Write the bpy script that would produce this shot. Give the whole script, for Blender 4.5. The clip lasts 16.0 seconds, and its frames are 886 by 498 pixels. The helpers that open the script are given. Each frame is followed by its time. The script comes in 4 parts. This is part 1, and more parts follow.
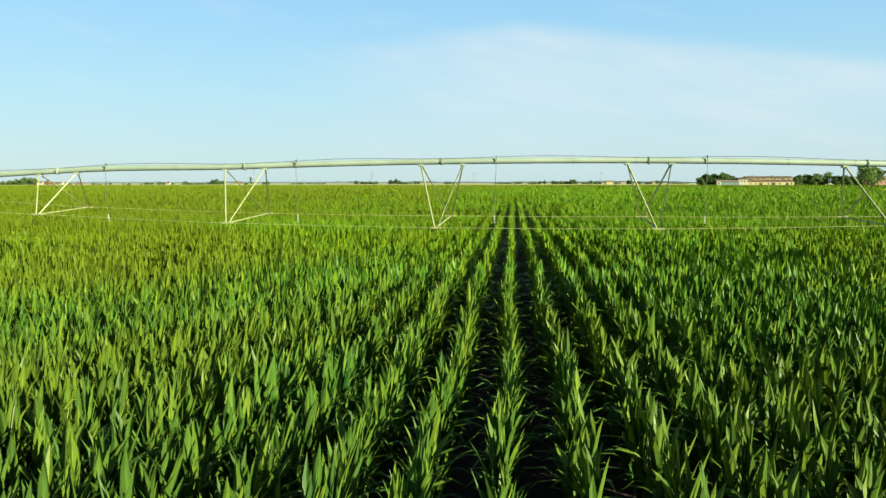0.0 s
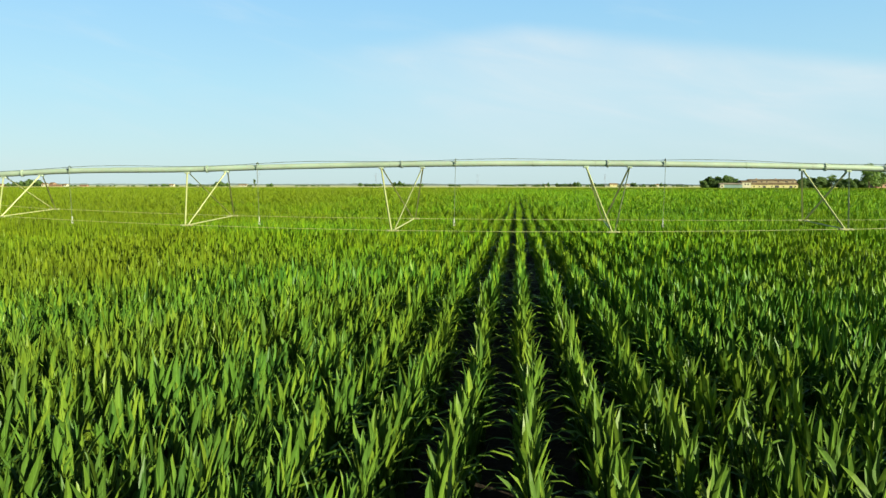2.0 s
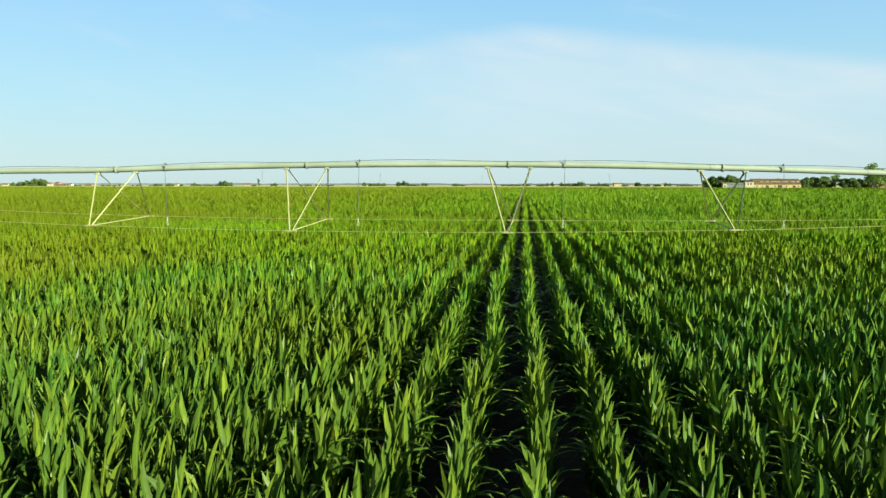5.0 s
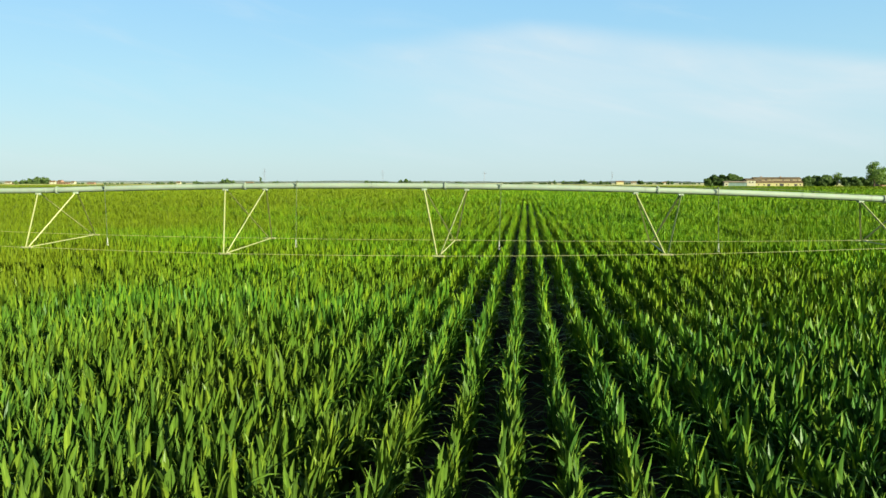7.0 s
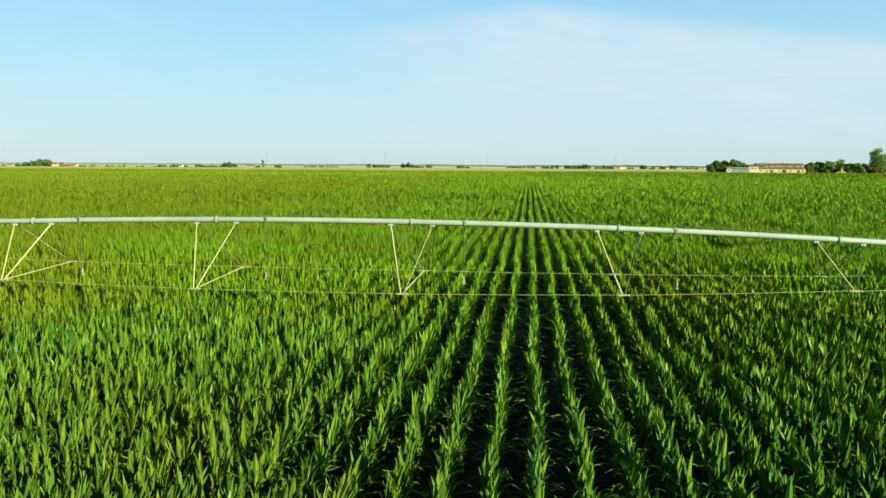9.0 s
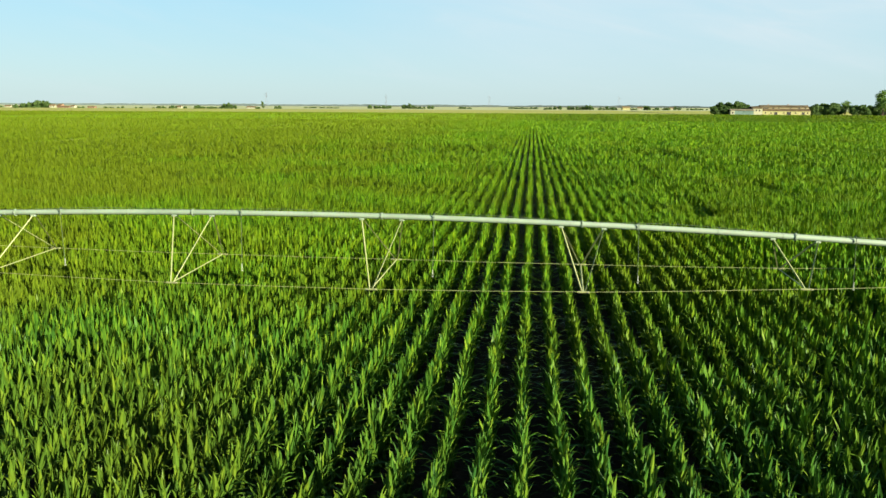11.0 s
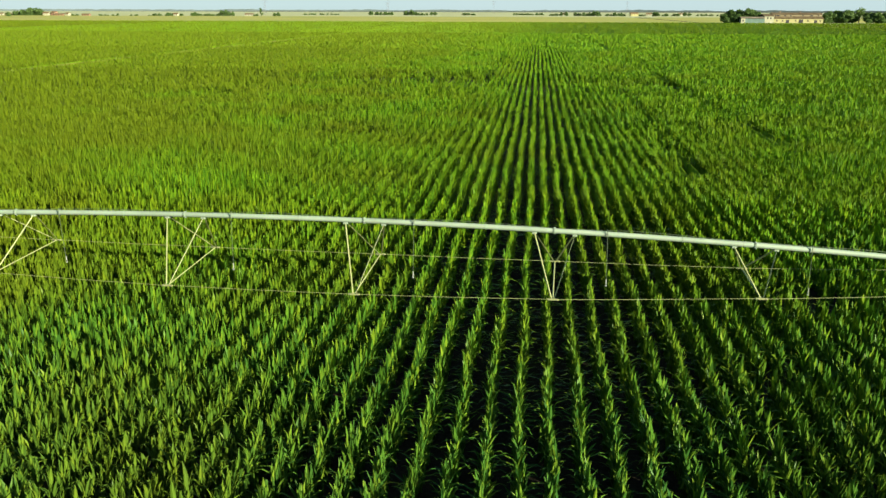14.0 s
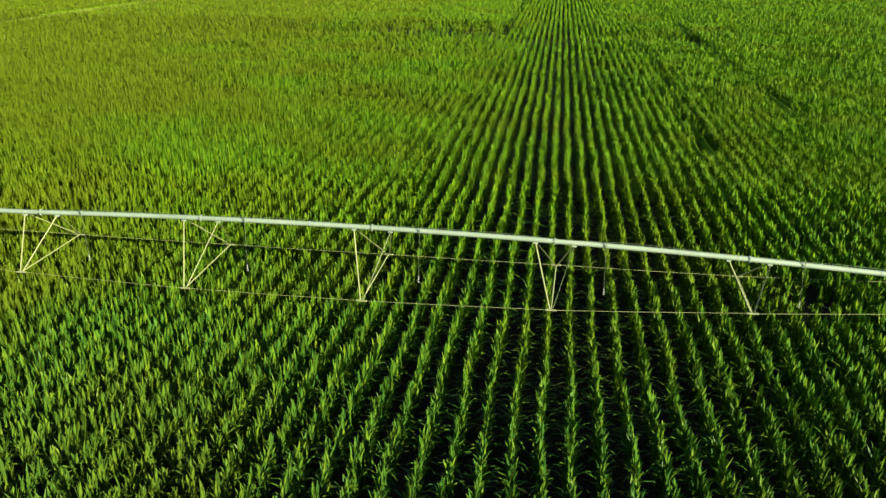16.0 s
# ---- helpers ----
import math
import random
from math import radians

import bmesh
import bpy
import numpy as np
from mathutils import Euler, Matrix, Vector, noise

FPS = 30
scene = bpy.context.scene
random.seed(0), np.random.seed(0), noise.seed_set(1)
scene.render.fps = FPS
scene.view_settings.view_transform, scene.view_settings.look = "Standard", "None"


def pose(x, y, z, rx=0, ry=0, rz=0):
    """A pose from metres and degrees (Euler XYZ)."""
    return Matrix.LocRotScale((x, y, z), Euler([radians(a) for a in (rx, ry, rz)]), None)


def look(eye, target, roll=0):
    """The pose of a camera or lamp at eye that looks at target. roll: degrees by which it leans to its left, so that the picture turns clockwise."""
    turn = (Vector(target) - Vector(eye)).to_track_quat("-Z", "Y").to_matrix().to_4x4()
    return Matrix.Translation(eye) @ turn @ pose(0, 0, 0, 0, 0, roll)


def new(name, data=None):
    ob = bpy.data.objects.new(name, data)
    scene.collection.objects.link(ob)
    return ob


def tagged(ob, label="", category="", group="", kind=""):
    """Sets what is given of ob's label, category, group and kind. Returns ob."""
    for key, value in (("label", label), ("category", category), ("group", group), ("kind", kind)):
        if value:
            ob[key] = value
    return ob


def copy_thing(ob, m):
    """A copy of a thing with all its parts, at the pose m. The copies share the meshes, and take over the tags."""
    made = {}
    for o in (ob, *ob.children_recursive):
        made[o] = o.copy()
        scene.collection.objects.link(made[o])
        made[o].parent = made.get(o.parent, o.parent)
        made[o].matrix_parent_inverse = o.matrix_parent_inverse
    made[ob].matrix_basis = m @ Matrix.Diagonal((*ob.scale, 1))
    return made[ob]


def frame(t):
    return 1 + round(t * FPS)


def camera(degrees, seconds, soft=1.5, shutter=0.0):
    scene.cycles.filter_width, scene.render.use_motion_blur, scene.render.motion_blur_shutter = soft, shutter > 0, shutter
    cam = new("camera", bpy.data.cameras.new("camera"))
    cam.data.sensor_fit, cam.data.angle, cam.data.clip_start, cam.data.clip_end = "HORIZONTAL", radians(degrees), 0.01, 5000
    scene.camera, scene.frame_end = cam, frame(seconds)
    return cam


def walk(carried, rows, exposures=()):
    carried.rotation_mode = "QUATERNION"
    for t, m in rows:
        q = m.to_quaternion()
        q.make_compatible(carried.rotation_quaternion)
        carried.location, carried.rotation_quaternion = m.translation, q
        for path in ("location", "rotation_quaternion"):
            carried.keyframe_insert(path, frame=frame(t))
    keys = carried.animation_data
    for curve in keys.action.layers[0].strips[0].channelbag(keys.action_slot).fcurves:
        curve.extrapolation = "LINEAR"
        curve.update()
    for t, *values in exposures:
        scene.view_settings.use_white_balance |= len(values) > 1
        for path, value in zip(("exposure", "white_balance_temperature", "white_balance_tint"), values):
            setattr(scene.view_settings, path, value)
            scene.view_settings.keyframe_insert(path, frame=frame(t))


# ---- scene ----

# ---------- camera ----------
cam = camera(59.2, 16.0, soft=1.45)
PATH = [
    (0, (0.123, -0.262, 3.527), (-0.049, 1.723, 3.357), -0.06),
    (0.5, (0.422, -0.287, 3.528), (0.246, 1.698, 3.362), -0.03),
    (1, (0.705, -0.276, 3.539), (0.526, 1.709, 3.373), -0.05),
    (1.5, (1.018, -0.244, 3.543), (0.836, 1.741, 3.376), -0.01),
    (2, (1.388, -0.204, 3.538), (1.205, 1.781, 3.374), 0.03),
    (2.5, (1.812, -0.186, 3.541), (1.627, 1.799, 3.376), 0.03),
    (3, (2.275, -0.186, 3.554), (2.087, 1.799, 3.389), 0.03),
    (3.5, (2.764, -0.173, 3.545), (2.574, 1.811, 3.381), -0.01),
    (4, (3.270, -0.147, 3.542), (3.077, 1.837, 3.379), 0.01),
    (4.5, (3.772, -0.112, 3.553), (3.577, 1.871, 3.389), 0.05),
    (5, (4.279, -0.049, 3.572), (4.082, 1.934, 3.407), 0.04),
    (5.2, (4.484, -0.025, 3.579), (4.286, 1.959, 3.414), 0.04),
    (5.8, (5.081, 0.068, 3.672), (4.881, 2.051, 3.506), 0.02),
    (6.4, (5.634, 0.166, 3.898), (5.431, 2.149, 3.731), 0.01),
    (7, (6.115, 0.222, 4.241), (5.910, 2.204, 4.070), 0.04),
    (7.5, (6.441, 0.203, 4.606), (6.235, 2.185, 4.430), 0.10),
    (8, (6.729, 0.145, 5.003), (6.519, 2.126, 4.822), 0.19),
    (8.5, (6.968, 0.086, 5.394), (6.759, 2.066, 5.203), 0.22),
    (9, (7.177, 0.007, 5.736), (6.966, 1.984, 5.522), 0.29),
    (9.6, (7.460, -0.093, 6.166), (7.248, 1.880, 5.912), 0.33),
    (10.2, (7.775, -0.200, 6.633), (7.563, 1.766, 6.334), 0.32),
    (10.8, (8.077, -0.308, 7.142), (7.864, 1.650, 6.795), 0.28),
    (11.5, (8.351, -0.428, 7.790), (8.137, 1.520, 7.389), 0.22),
    (12, (8.500, -0.508, 8.275), (8.286, 1.431, 7.836), 0.18),
    (12.5, (8.623, -0.581, 8.737), (8.408, 1.349, 8.259), 0.20),
    (13, (8.750, -0.650, 9.256), (8.533, 1.271, 8.742), 0.20),
    (13.5, (8.848, -0.723, 9.797), (8.631, 1.187, 9.246), 0.18),
    (14, (8.941, -0.805, 10.315), (8.725, 1.095, 9.728), 0.12),
    (14.5, (9.052, -0.870, 10.854), (8.834, 1.017, 10.229), 0.09),
    (15, (9.180, -0.899, 11.424), (8.957, 0.975, 10.761), 0.12),
    (15.5, (9.298, -0.910, 12.018), (9.057, 0.948, 11.317), 0.22),
    (16, (9.424, -0.905, 12.634), (9.165, 0.937, 11.898), 0.21),
]
EXPOSURE = 1.72
walk(cam, [(t, look(eye, target, roll)) for t, eye, target, roll in PATH], [(0, EXPOSURE), (16, EXPOSURE)])

# ---------- light and sky ----------
SUN_EL, SUN_AZ = 18.3, 125.0  # degrees above the horizon; clockwise from the row direction (+y)
world = bpy.data.worlds.new("sky")
scene.world = world
world.use_nodes = True
wt = world.node_tree
wn, wl = wt.nodes, wt.links
sky = wn.new("ShaderNodeTexSky")
sky.sky_type, sky.sun_disc = "NISHITA", False
sky.sun_elevation, sky.sun_rotation = radians(SUN_EL), radians(SUN_AZ)
sky.air_density, sky.dust_density, sky.ozone_density = 1.0, 0.6, 2.0
geo = wn.new("ShaderNodeTexCoord")
sep = wn.new("ShaderNodeSeparateXYZ")
wl.new(geo.outputs["Generated"], sep.inputs[0])


def wmath(op, a, b=None, c=None, clamp=False):
    n = wn.new("ShaderNodeMath")
    n.operation, n.use_clamp = op, clamp
    for k, v in enumerate((a, b, c)):
        if v is None:
            continue
        if isinstance(v, (int, float)):
            n.inputs[k].default_value = v
        else:
            wl.new(v, n.inputs[k])
    return n.outputs[0]


def wstep(v, lo, hi):
    n = wn.new("ShaderNodeMapRange")
    n.interpolation_type = "SMOOTHSTEP"
    wl.new(v, n.inputs[0])
    n.inputs[1].default_value, n.inputs[2].default_value = lo, hi
    return n.outputs[0]


# thin cirrus veil: long streaks of noise, densest in one broad arm
az = wmath("ARCTAN2", sep.outputs[0], sep.outputs[1])
el = wmath("ARCSINE", sep.outputs[2])
streak = wn.new("ShaderNodeCombineXYZ")
wl.new(wmath("MULTIPLY", az, 3.0), streak.inputs[0])
wl.new(wmath("MULTIPLY", wmath("ADD", el, wmath("MULTIPLY", az, 0.20)), 15.0), streak.inputs[1])
cn = wn.new("ShaderNodeTexNoise")
cn.inputs["Scale"].default_value, cn.inputs["Detail"].default_value, cn.inputs["Roughness"].default_value = 1.6, 7, 0.55
cn.inputs["Distortion"].default_value = 0.6
wl.new(streak.outputs[0], cn.inputs["Vector"])
topline = wmath("SUBTRACT", 0.200, wmath("MULTIPLY", wmath("POWER", wmath("ABSOLUTE", az), 1.2), 0.17))
fall = wmath("SUBTRACT", topline, el)
arm = wmath("MULTIPLY", wstep(fall, -0.006, 0.024), wstep(az, -0.36, 0.06))
arm = wmath("MULTIPLY", arm, wstep(el, -0.05, 0.14))
veil = wmath("MULTIPLY", arm, wmath("ADD", 0.18, wmath("MULTIPLY", cn.outputs["Fac"], 1.05)))
wisps = wmath("MULTIPLY", wstep(cn.outputs["Fac"], 0.5, 0.85), 0.22)
veil = wmath("ADD", wmath("MULTIPLY", veil, 0.75), wisps, clamp=True)
hazy = wn.new("ShaderNodeValToRGB")
he = hazy.color_ramp.elements
he.new(0.5)
he.new(0.7)
he.new(0.8)
for k, (at, col) in enumerate(((0.0, (0.41, 0.565, 0.59)), (0.12, (0.325, 0.56, 0.67)), (0.28, (0.205, 0.47, 0.73)), (0.5, (0.13, 0.28, 0.52)), (0.9, (0.05, 0.13, 0.30)))):
    he[k].position, he[k].color = at, (*col, 1)
wl.new(el, hazy.inputs[0])
bright = wn.new("ShaderNodeVectorMath")
bright.operation = "SCALE"
wl.new(hazy.outputs[0], bright.inputs[0])
bright.inputs[3].default_value = 8.3
haze = wmath("ADD", wmath("MULTIPLY", wmath("SUBTRACT", 1.0, wstep(el, 0.1, 0.9)), 0.75), 0.1)
hmix = wn.new("ShaderNodeMix")
hmix.data_type = "RGBA"
wl.new(haze, hmix.inputs[0])
wl.new(sky.outputs[0], hmix.inputs[6])
wl.new(bright.outputs[0], hmix.inputs[7])
cmix = wn.new("ShaderNodeMix")
cmix.data_type = "RGBA"
wl.new(veil, cmix.inputs[0])
wl.new(hmix.outputs[2], cmix.inputs[6])
cmix.inputs[7].default_value = (4.52, 5.15, 5.44, 1)
wl.new(cmix.outputs[2], wn["Background"].inputs[0])
wn["Background"].inputs[1].default_value = 0.05

sun = new("sun", bpy.data.lights.new("sun", "SUN"))
sun.data.energy, sun.data.angle, sun.data.color = 5.0, radians(0.55), (1.0, 0.92, 0.75)
sa, se = radians(SUN_AZ), radians(SUN_EL)
sun.matrix_world = look((math.sin(sa) * math.cos(se) * 80, math.cos(sa) * math.cos(se) * 80, math.sin(se) * 80), (0, 0, 0))


# ---------- materials ----------
def material(name, rough=0.6, spec=0.3, metal=0.0):
    m = bpy.data.materials.new(name)
    m.use_nodes = True
    p = m.node_tree.nodes["Principled BSDF"]
    p.inputs["Roughness"].default_value = rough
    p.inputs["Specular IOR Level"].default_value = spec
    p.inputs["Metallic"].default_value = metal
    return m, m.node_tree.nodes, m.node_tree.links, p


def ramp(n, l, source, stops):
    r = n.new("ShaderNodeValToRGB")
    e = r.color_ramp.elements
    while len(e) < len(stops):
        e.new(0.5)
    for k, (at, col) in enumerate(stops):
        e[k].position, e[k].color = at, (*col, 1)
    l.new(source, r.inputs[0])
    return r.outputs[0]


def blend(n, l, fac, a, b, kind="MIX"):
    m = n.new("ShaderNodeMix")
    m.data_type, m.blend_type = "RGBA", kind
    for k, v in ((0, fac), (6, a), (7, b)):
        if isinstance(v, (int, float)):
            m.inputs[k].default_value = v
        elif isinstance(v, tuple):
            m.inputs[k].default_value = (*v, 1)
        else:
            l.new(v, m.inputs[k])
    return m.outputs[2]


def noise_tex(n, l, scale, detail=4, stretch=None):
    g = n.new("ShaderNodeNewGeometry")
    t = n.new("ShaderNodeTexNoise")
    t.inputs["Scale"].default_value, t.inputs["Detail"].default_value = scale, detail
    if stretch:
        mp = n.new("ShaderNodeMapping")
        mp.inputs["Scale"].default_value = stretch
        l.new(g.outputs["Position"], mp.inputs[0])
        l.new(mp.outputs[0], t.inputs["Vector"])
    else:
        l.new(g.outputs["Position"], t.inputs["Vector"])
    return t.outputs["Fac"]


def bump(n, l, p, height, strength, distance):
    b = n.new("ShaderNodeBump")
    b.inputs["Strength"].default_value, b.inputs["Distance"].default_value = strength, distance
    l.new(height, b.inputs["Height"])
    l.new(b.outputs[0], p.inputs["Normal"])


def leaf_material(name, dark, mid, yellow, through_light, seed_kind, rough=0.5, spec=0.07, far_lit=None, ripe=None):
    m, n, l, p = material(name, rough, spec)
    if seed_kind == "island":
        r = n.new("ShaderNodeNewGeometry").outputs["Random Per Island"]
    else:
        r = n.new("ShaderNodeObjectInfo").outputs["Random"]
    tone = ramp(n, l, r, ((0.0, dark), (0.55, mid), (1.0, yellow)))
    g = n.new("ShaderNodeNewGeometry")
    sx = n.new("ShaderNodeSeparateXYZ")
    l.new(g.outputs["Position"], sx.inputs[0])
    if far_lit:      # leaf tones brighter and more even up the field: light painted in with y
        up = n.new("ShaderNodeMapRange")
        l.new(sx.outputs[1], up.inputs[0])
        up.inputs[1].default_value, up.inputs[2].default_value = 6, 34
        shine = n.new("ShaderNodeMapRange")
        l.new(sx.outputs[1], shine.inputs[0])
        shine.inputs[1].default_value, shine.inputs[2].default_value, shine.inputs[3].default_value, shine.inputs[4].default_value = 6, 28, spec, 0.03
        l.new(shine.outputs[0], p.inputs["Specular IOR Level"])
        tone = blend(n, l, up.outputs[0], tone, ramp(n, l, r, ((0.0, far_lit[0]), (0.55, far_lit[1]), (1.0, far_lit[2]))))
    # broad drifts of paler and deeper green over the field
    # towards the grass track (-x) a sunlit yellow is painted into the leaves
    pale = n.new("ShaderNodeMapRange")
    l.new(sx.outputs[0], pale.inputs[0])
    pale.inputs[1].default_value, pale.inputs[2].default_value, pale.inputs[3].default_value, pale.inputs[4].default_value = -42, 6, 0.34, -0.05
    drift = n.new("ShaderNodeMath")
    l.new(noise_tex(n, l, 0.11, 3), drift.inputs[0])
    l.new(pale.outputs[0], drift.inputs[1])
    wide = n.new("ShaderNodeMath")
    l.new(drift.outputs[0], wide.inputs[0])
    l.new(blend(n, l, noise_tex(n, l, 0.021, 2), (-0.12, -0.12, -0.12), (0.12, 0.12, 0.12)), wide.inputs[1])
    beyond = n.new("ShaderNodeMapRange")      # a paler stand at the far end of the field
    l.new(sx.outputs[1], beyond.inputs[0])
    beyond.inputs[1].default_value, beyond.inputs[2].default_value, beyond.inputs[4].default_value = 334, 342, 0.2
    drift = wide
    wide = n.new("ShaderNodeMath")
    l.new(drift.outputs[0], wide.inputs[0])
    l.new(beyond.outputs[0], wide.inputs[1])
    # ripe: the yellow of leaves seen down-sun, painted in towards -x
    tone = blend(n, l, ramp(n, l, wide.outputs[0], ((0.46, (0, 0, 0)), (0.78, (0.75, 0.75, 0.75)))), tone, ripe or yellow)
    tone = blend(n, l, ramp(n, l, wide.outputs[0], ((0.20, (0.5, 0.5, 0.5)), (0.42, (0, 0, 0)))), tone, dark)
    if far_lit:      # pale midrib, blade a little darker towards its edges
        rib = n.new("ShaderNodeAttribute")
        rib.attribute_name = "across"
        tone = blend(n, l, 1.0, tone, ramp(n, l, rib.outputs["Fac"], ((0.0, (1.5, 1.4, 1.8)), (0.16, (1.06, 1.05, 1.05)), (0.5, (1, 1, 1)), (1.0, (0.80, 0.82, 0.8)))), "MULTIPLY")
    grain = noise_tex(n, l, 60, 3, (1, 1, 0.12))
    tone = blend(n, l, 0.45, tone, ramp(n, l, grain, ((0.25, (0.55, 0.55, 0.55)), (0.75, (1.25, 1.25, 1.25)))), "MULTIPLY")
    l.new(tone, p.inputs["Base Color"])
    bump(n, l, p, grain, 0.25, 0.004)
    t = n.new("ShaderNodeBsdfTranslucent")
    l.new(blend(n, l, 1.0, tone, (1.5, 1.75, 0.55), "MULTIPLY"), t.inputs[0])
    mix = n.new("ShaderNodeMixShader")
    mix.inputs[0].default_value = through_light
    l.new(p.outputs[0], mix.inputs[1])
    l.new(t.outputs[0], mix.inputs[2])
    l.new(mix.outputs[0], n["Material Output"].inputs[0])
    return m


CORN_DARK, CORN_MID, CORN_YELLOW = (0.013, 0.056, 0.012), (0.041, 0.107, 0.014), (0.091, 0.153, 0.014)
# FAR_*: the same leaves, brightened and evened; light on distant tops painted in
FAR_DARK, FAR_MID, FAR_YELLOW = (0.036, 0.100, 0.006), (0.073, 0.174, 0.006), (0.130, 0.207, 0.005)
FAR_LIT_TONES = (FAR_DARK, FAR_MID, FAR_YELLOW)
SUNLIT_YELLOW = (0.080, 0.104, 0.005)
corn_leaf = leaf_material("corn_leaf", CORN_DARK, CORN_MID, CORN_YELLOW, 0.06, "island", 0.42, 0.11, FAR_LIT_TONES, SUNLIT_YELLOW)
corn_leaf_single = leaf_material("corn_leaf_single", CORN_DARK, CORN_MID, CORN_YELLOW, 0.06, "object", 0.42, 0.12, FAR_LIT_TONES, SUNLIT_YELLOW)


def make_stalk():
    m, n, l, p = material("corn_stalk", 0.5, 0.3)
    g = noise_tex(n, l, 25, 3, (1, 1, 0.3))
    l.new(ramp(n, l, g, ((0.3, (0.05, 0.10, 0.015)), (0.7, (0.11, 0.16, 0.03)))), p.inputs["Base Color"])
    bump(n, l, p, g, 0.3, 0.003)
    return m


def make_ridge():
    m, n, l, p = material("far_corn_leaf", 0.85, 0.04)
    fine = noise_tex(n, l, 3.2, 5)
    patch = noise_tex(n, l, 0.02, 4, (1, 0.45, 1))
    # FAR_* tones carry the painted light of distance on to the closed rows
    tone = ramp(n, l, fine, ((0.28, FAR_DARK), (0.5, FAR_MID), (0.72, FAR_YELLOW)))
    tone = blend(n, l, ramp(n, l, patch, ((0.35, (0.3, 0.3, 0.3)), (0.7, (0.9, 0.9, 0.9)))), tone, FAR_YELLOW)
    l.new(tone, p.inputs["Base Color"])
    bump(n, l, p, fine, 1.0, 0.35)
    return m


def make_soil():
    m, n, l, p = material("soil", 0.95, 0.1)
    clod = noise_tex(n, l, 9, 6)
    wide = noise_tex(n, l, 0.25, 3)
    tone = ramp(n, l, clod, ((0.3, (0.017, 0.014, 0.008)), (0.7, (0.038, 0.031, 0.018))))
    tone = blend(n, l, 0.5, tone, ramp(n, l, wide, ((0.3, (0.7, 0.7, 0.7)), (0.7, (1.15, 1.1, 1.05)))), "MULTIPLY")
    l.new(tone, p.inputs["Base Color"])
    bump(n, l, p, clod, 0.8, 0.06)
    return m


def make_field(name, a, b, c, fine_scale=1.5):
    m, n, l, p = material(name, 0.85, 0.1)
    fine = noise_tex(n, l, fine_scale, 5)
    wide = noise_tex(n, l, 0.012, 4, (0.4, 1.6, 1))
    tone = blend(n, l, fine, a, b)
    tone = blend(n, l, ramp(n, l, wide, ((0.4, (0, 0, 0)), (0.65, (0.8, 0.8, 0.8)))), tone, c)
    l.new(tone, p.inputs["Base Color"])
    bump(n, l, p, fine, 0.3, 0.1)
    return m


def make_galvanised(name, low, high):
    m, n, l, p = material(name, 0.6, 0.3, 0.1)
    big = noise_tex(n, l, 1.3, 4)
    spangle = n.new("ShaderNodeTexVoronoi")
    spangle.inputs["Scale"].default_value = 45
    g = n.new("ShaderNodeNewGeometry")
    l.new(g.outputs["Position"], spangle.inputs["Vector"])
    tone = ramp(n, l, big, ((0.3, low), (0.7, high)))
    tone = blend(n, l, 0.18, tone, spangle.outputs["Color"], "MULTIPLY")
    l.new(tone, p.inputs["Base Color"])
    bump(n, l, p, big, 0.1, 0.01)
    return m


def make_plain(name, a, b, scale, rough=0.7, spec=0.3, metal=0.0, relief=0.2):
    m, n, l, p = material(name, rough, spec, metal)
    f = noise_tex(n, l, scale, 5)
    l.new(ramp(n, l, f, ((0.3, a), (0.7, b))), p.inputs["Base Color"])
    bump(n, l, p, f, relief, 0.5 / scale)
    return m


stalk_mat, ridge_mat, soil_mat = make_stalk(), make_ridge(), make_soil()
steel = make_galvanised("galvanised_steel", (0.195, 0.255, 0.168), (0.25, 0.32, 0.215))
truss_steel = make_galvanised("yellowish_galvanised_steel", (0.19, 0.215, 0.075), (0.25, 0.27, 0.105))
black_rubber = make_plain("black_rubber", (0.02, 0.02, 0.02), (0.045, 0.045, 0.04), 14, 0.6)
dark_hose = make_plain("dark_hose", (0.04, 0.06, 0.032), (0.075, 0.10, 0.055), 20, 0.5)
white_plastic = make_plain("white_plastic", (0.20, 0.22, 0.16), (0.27, 0.29, 0.22), 18, 0.5)
wheat = make_field("ripe_wheat", (0.25, 0.25, 0.055), (0.33, 0.31, 0.075), (0.20, 0.24, 0.045))
# paled and desaturated: haze over the far plain is mixed into the meadow's colour
meadow = make_field("meadow", (0.26, 0.30, 0.14), (0.31, 0.34, 0.17), (0.34, 0.34, 0.17))
grass_mat = make_field("grass", (0.085, 0.125, 0.010), (0.12, 0.155, 0.016), (0.15, 0.16, 0.03), 4)
bark = make_plain("bark", (0.05, 0.035, 0.022), (0.12, 0.09, 0.06), 5, 0.9, 0.1, 0, 0.6)
cream = make_plain("cream_plaster", (0.225, 0.215, 0.088), (0.30, 0.285, 0.13), 0.7, 0.9, 0.1)
pale = make_plain("pale_plaster", (0.235, 0.24, 0.15), (0.30, 0.30, 0.195), 0.6, 0.9, 0.1)
brick_red = make_plain("weathered_brick", (0.17, 0.105, 0.065), (0.24, 0.155, 0.095), 1.2, 0.9, 0.1)
terracotta = make_plain("terracotta_tile", (0.085, 0.058, 0.026), (0.145, 0.10, 0.045), 1.5, 0.85, 0.15, 0, 0.5)
dark_glass = make_plain("dark_opening", (0.02, 0.02, 0.02), (0.05, 0.045, 0.04), 0.5, 0.25, 0.5)
teal_sheet = make_plain("teal_sheeting", (0.062, 0.112, 0.085), (0.115, 0.175, 0.135), 0.25, 0.5, 0.4)
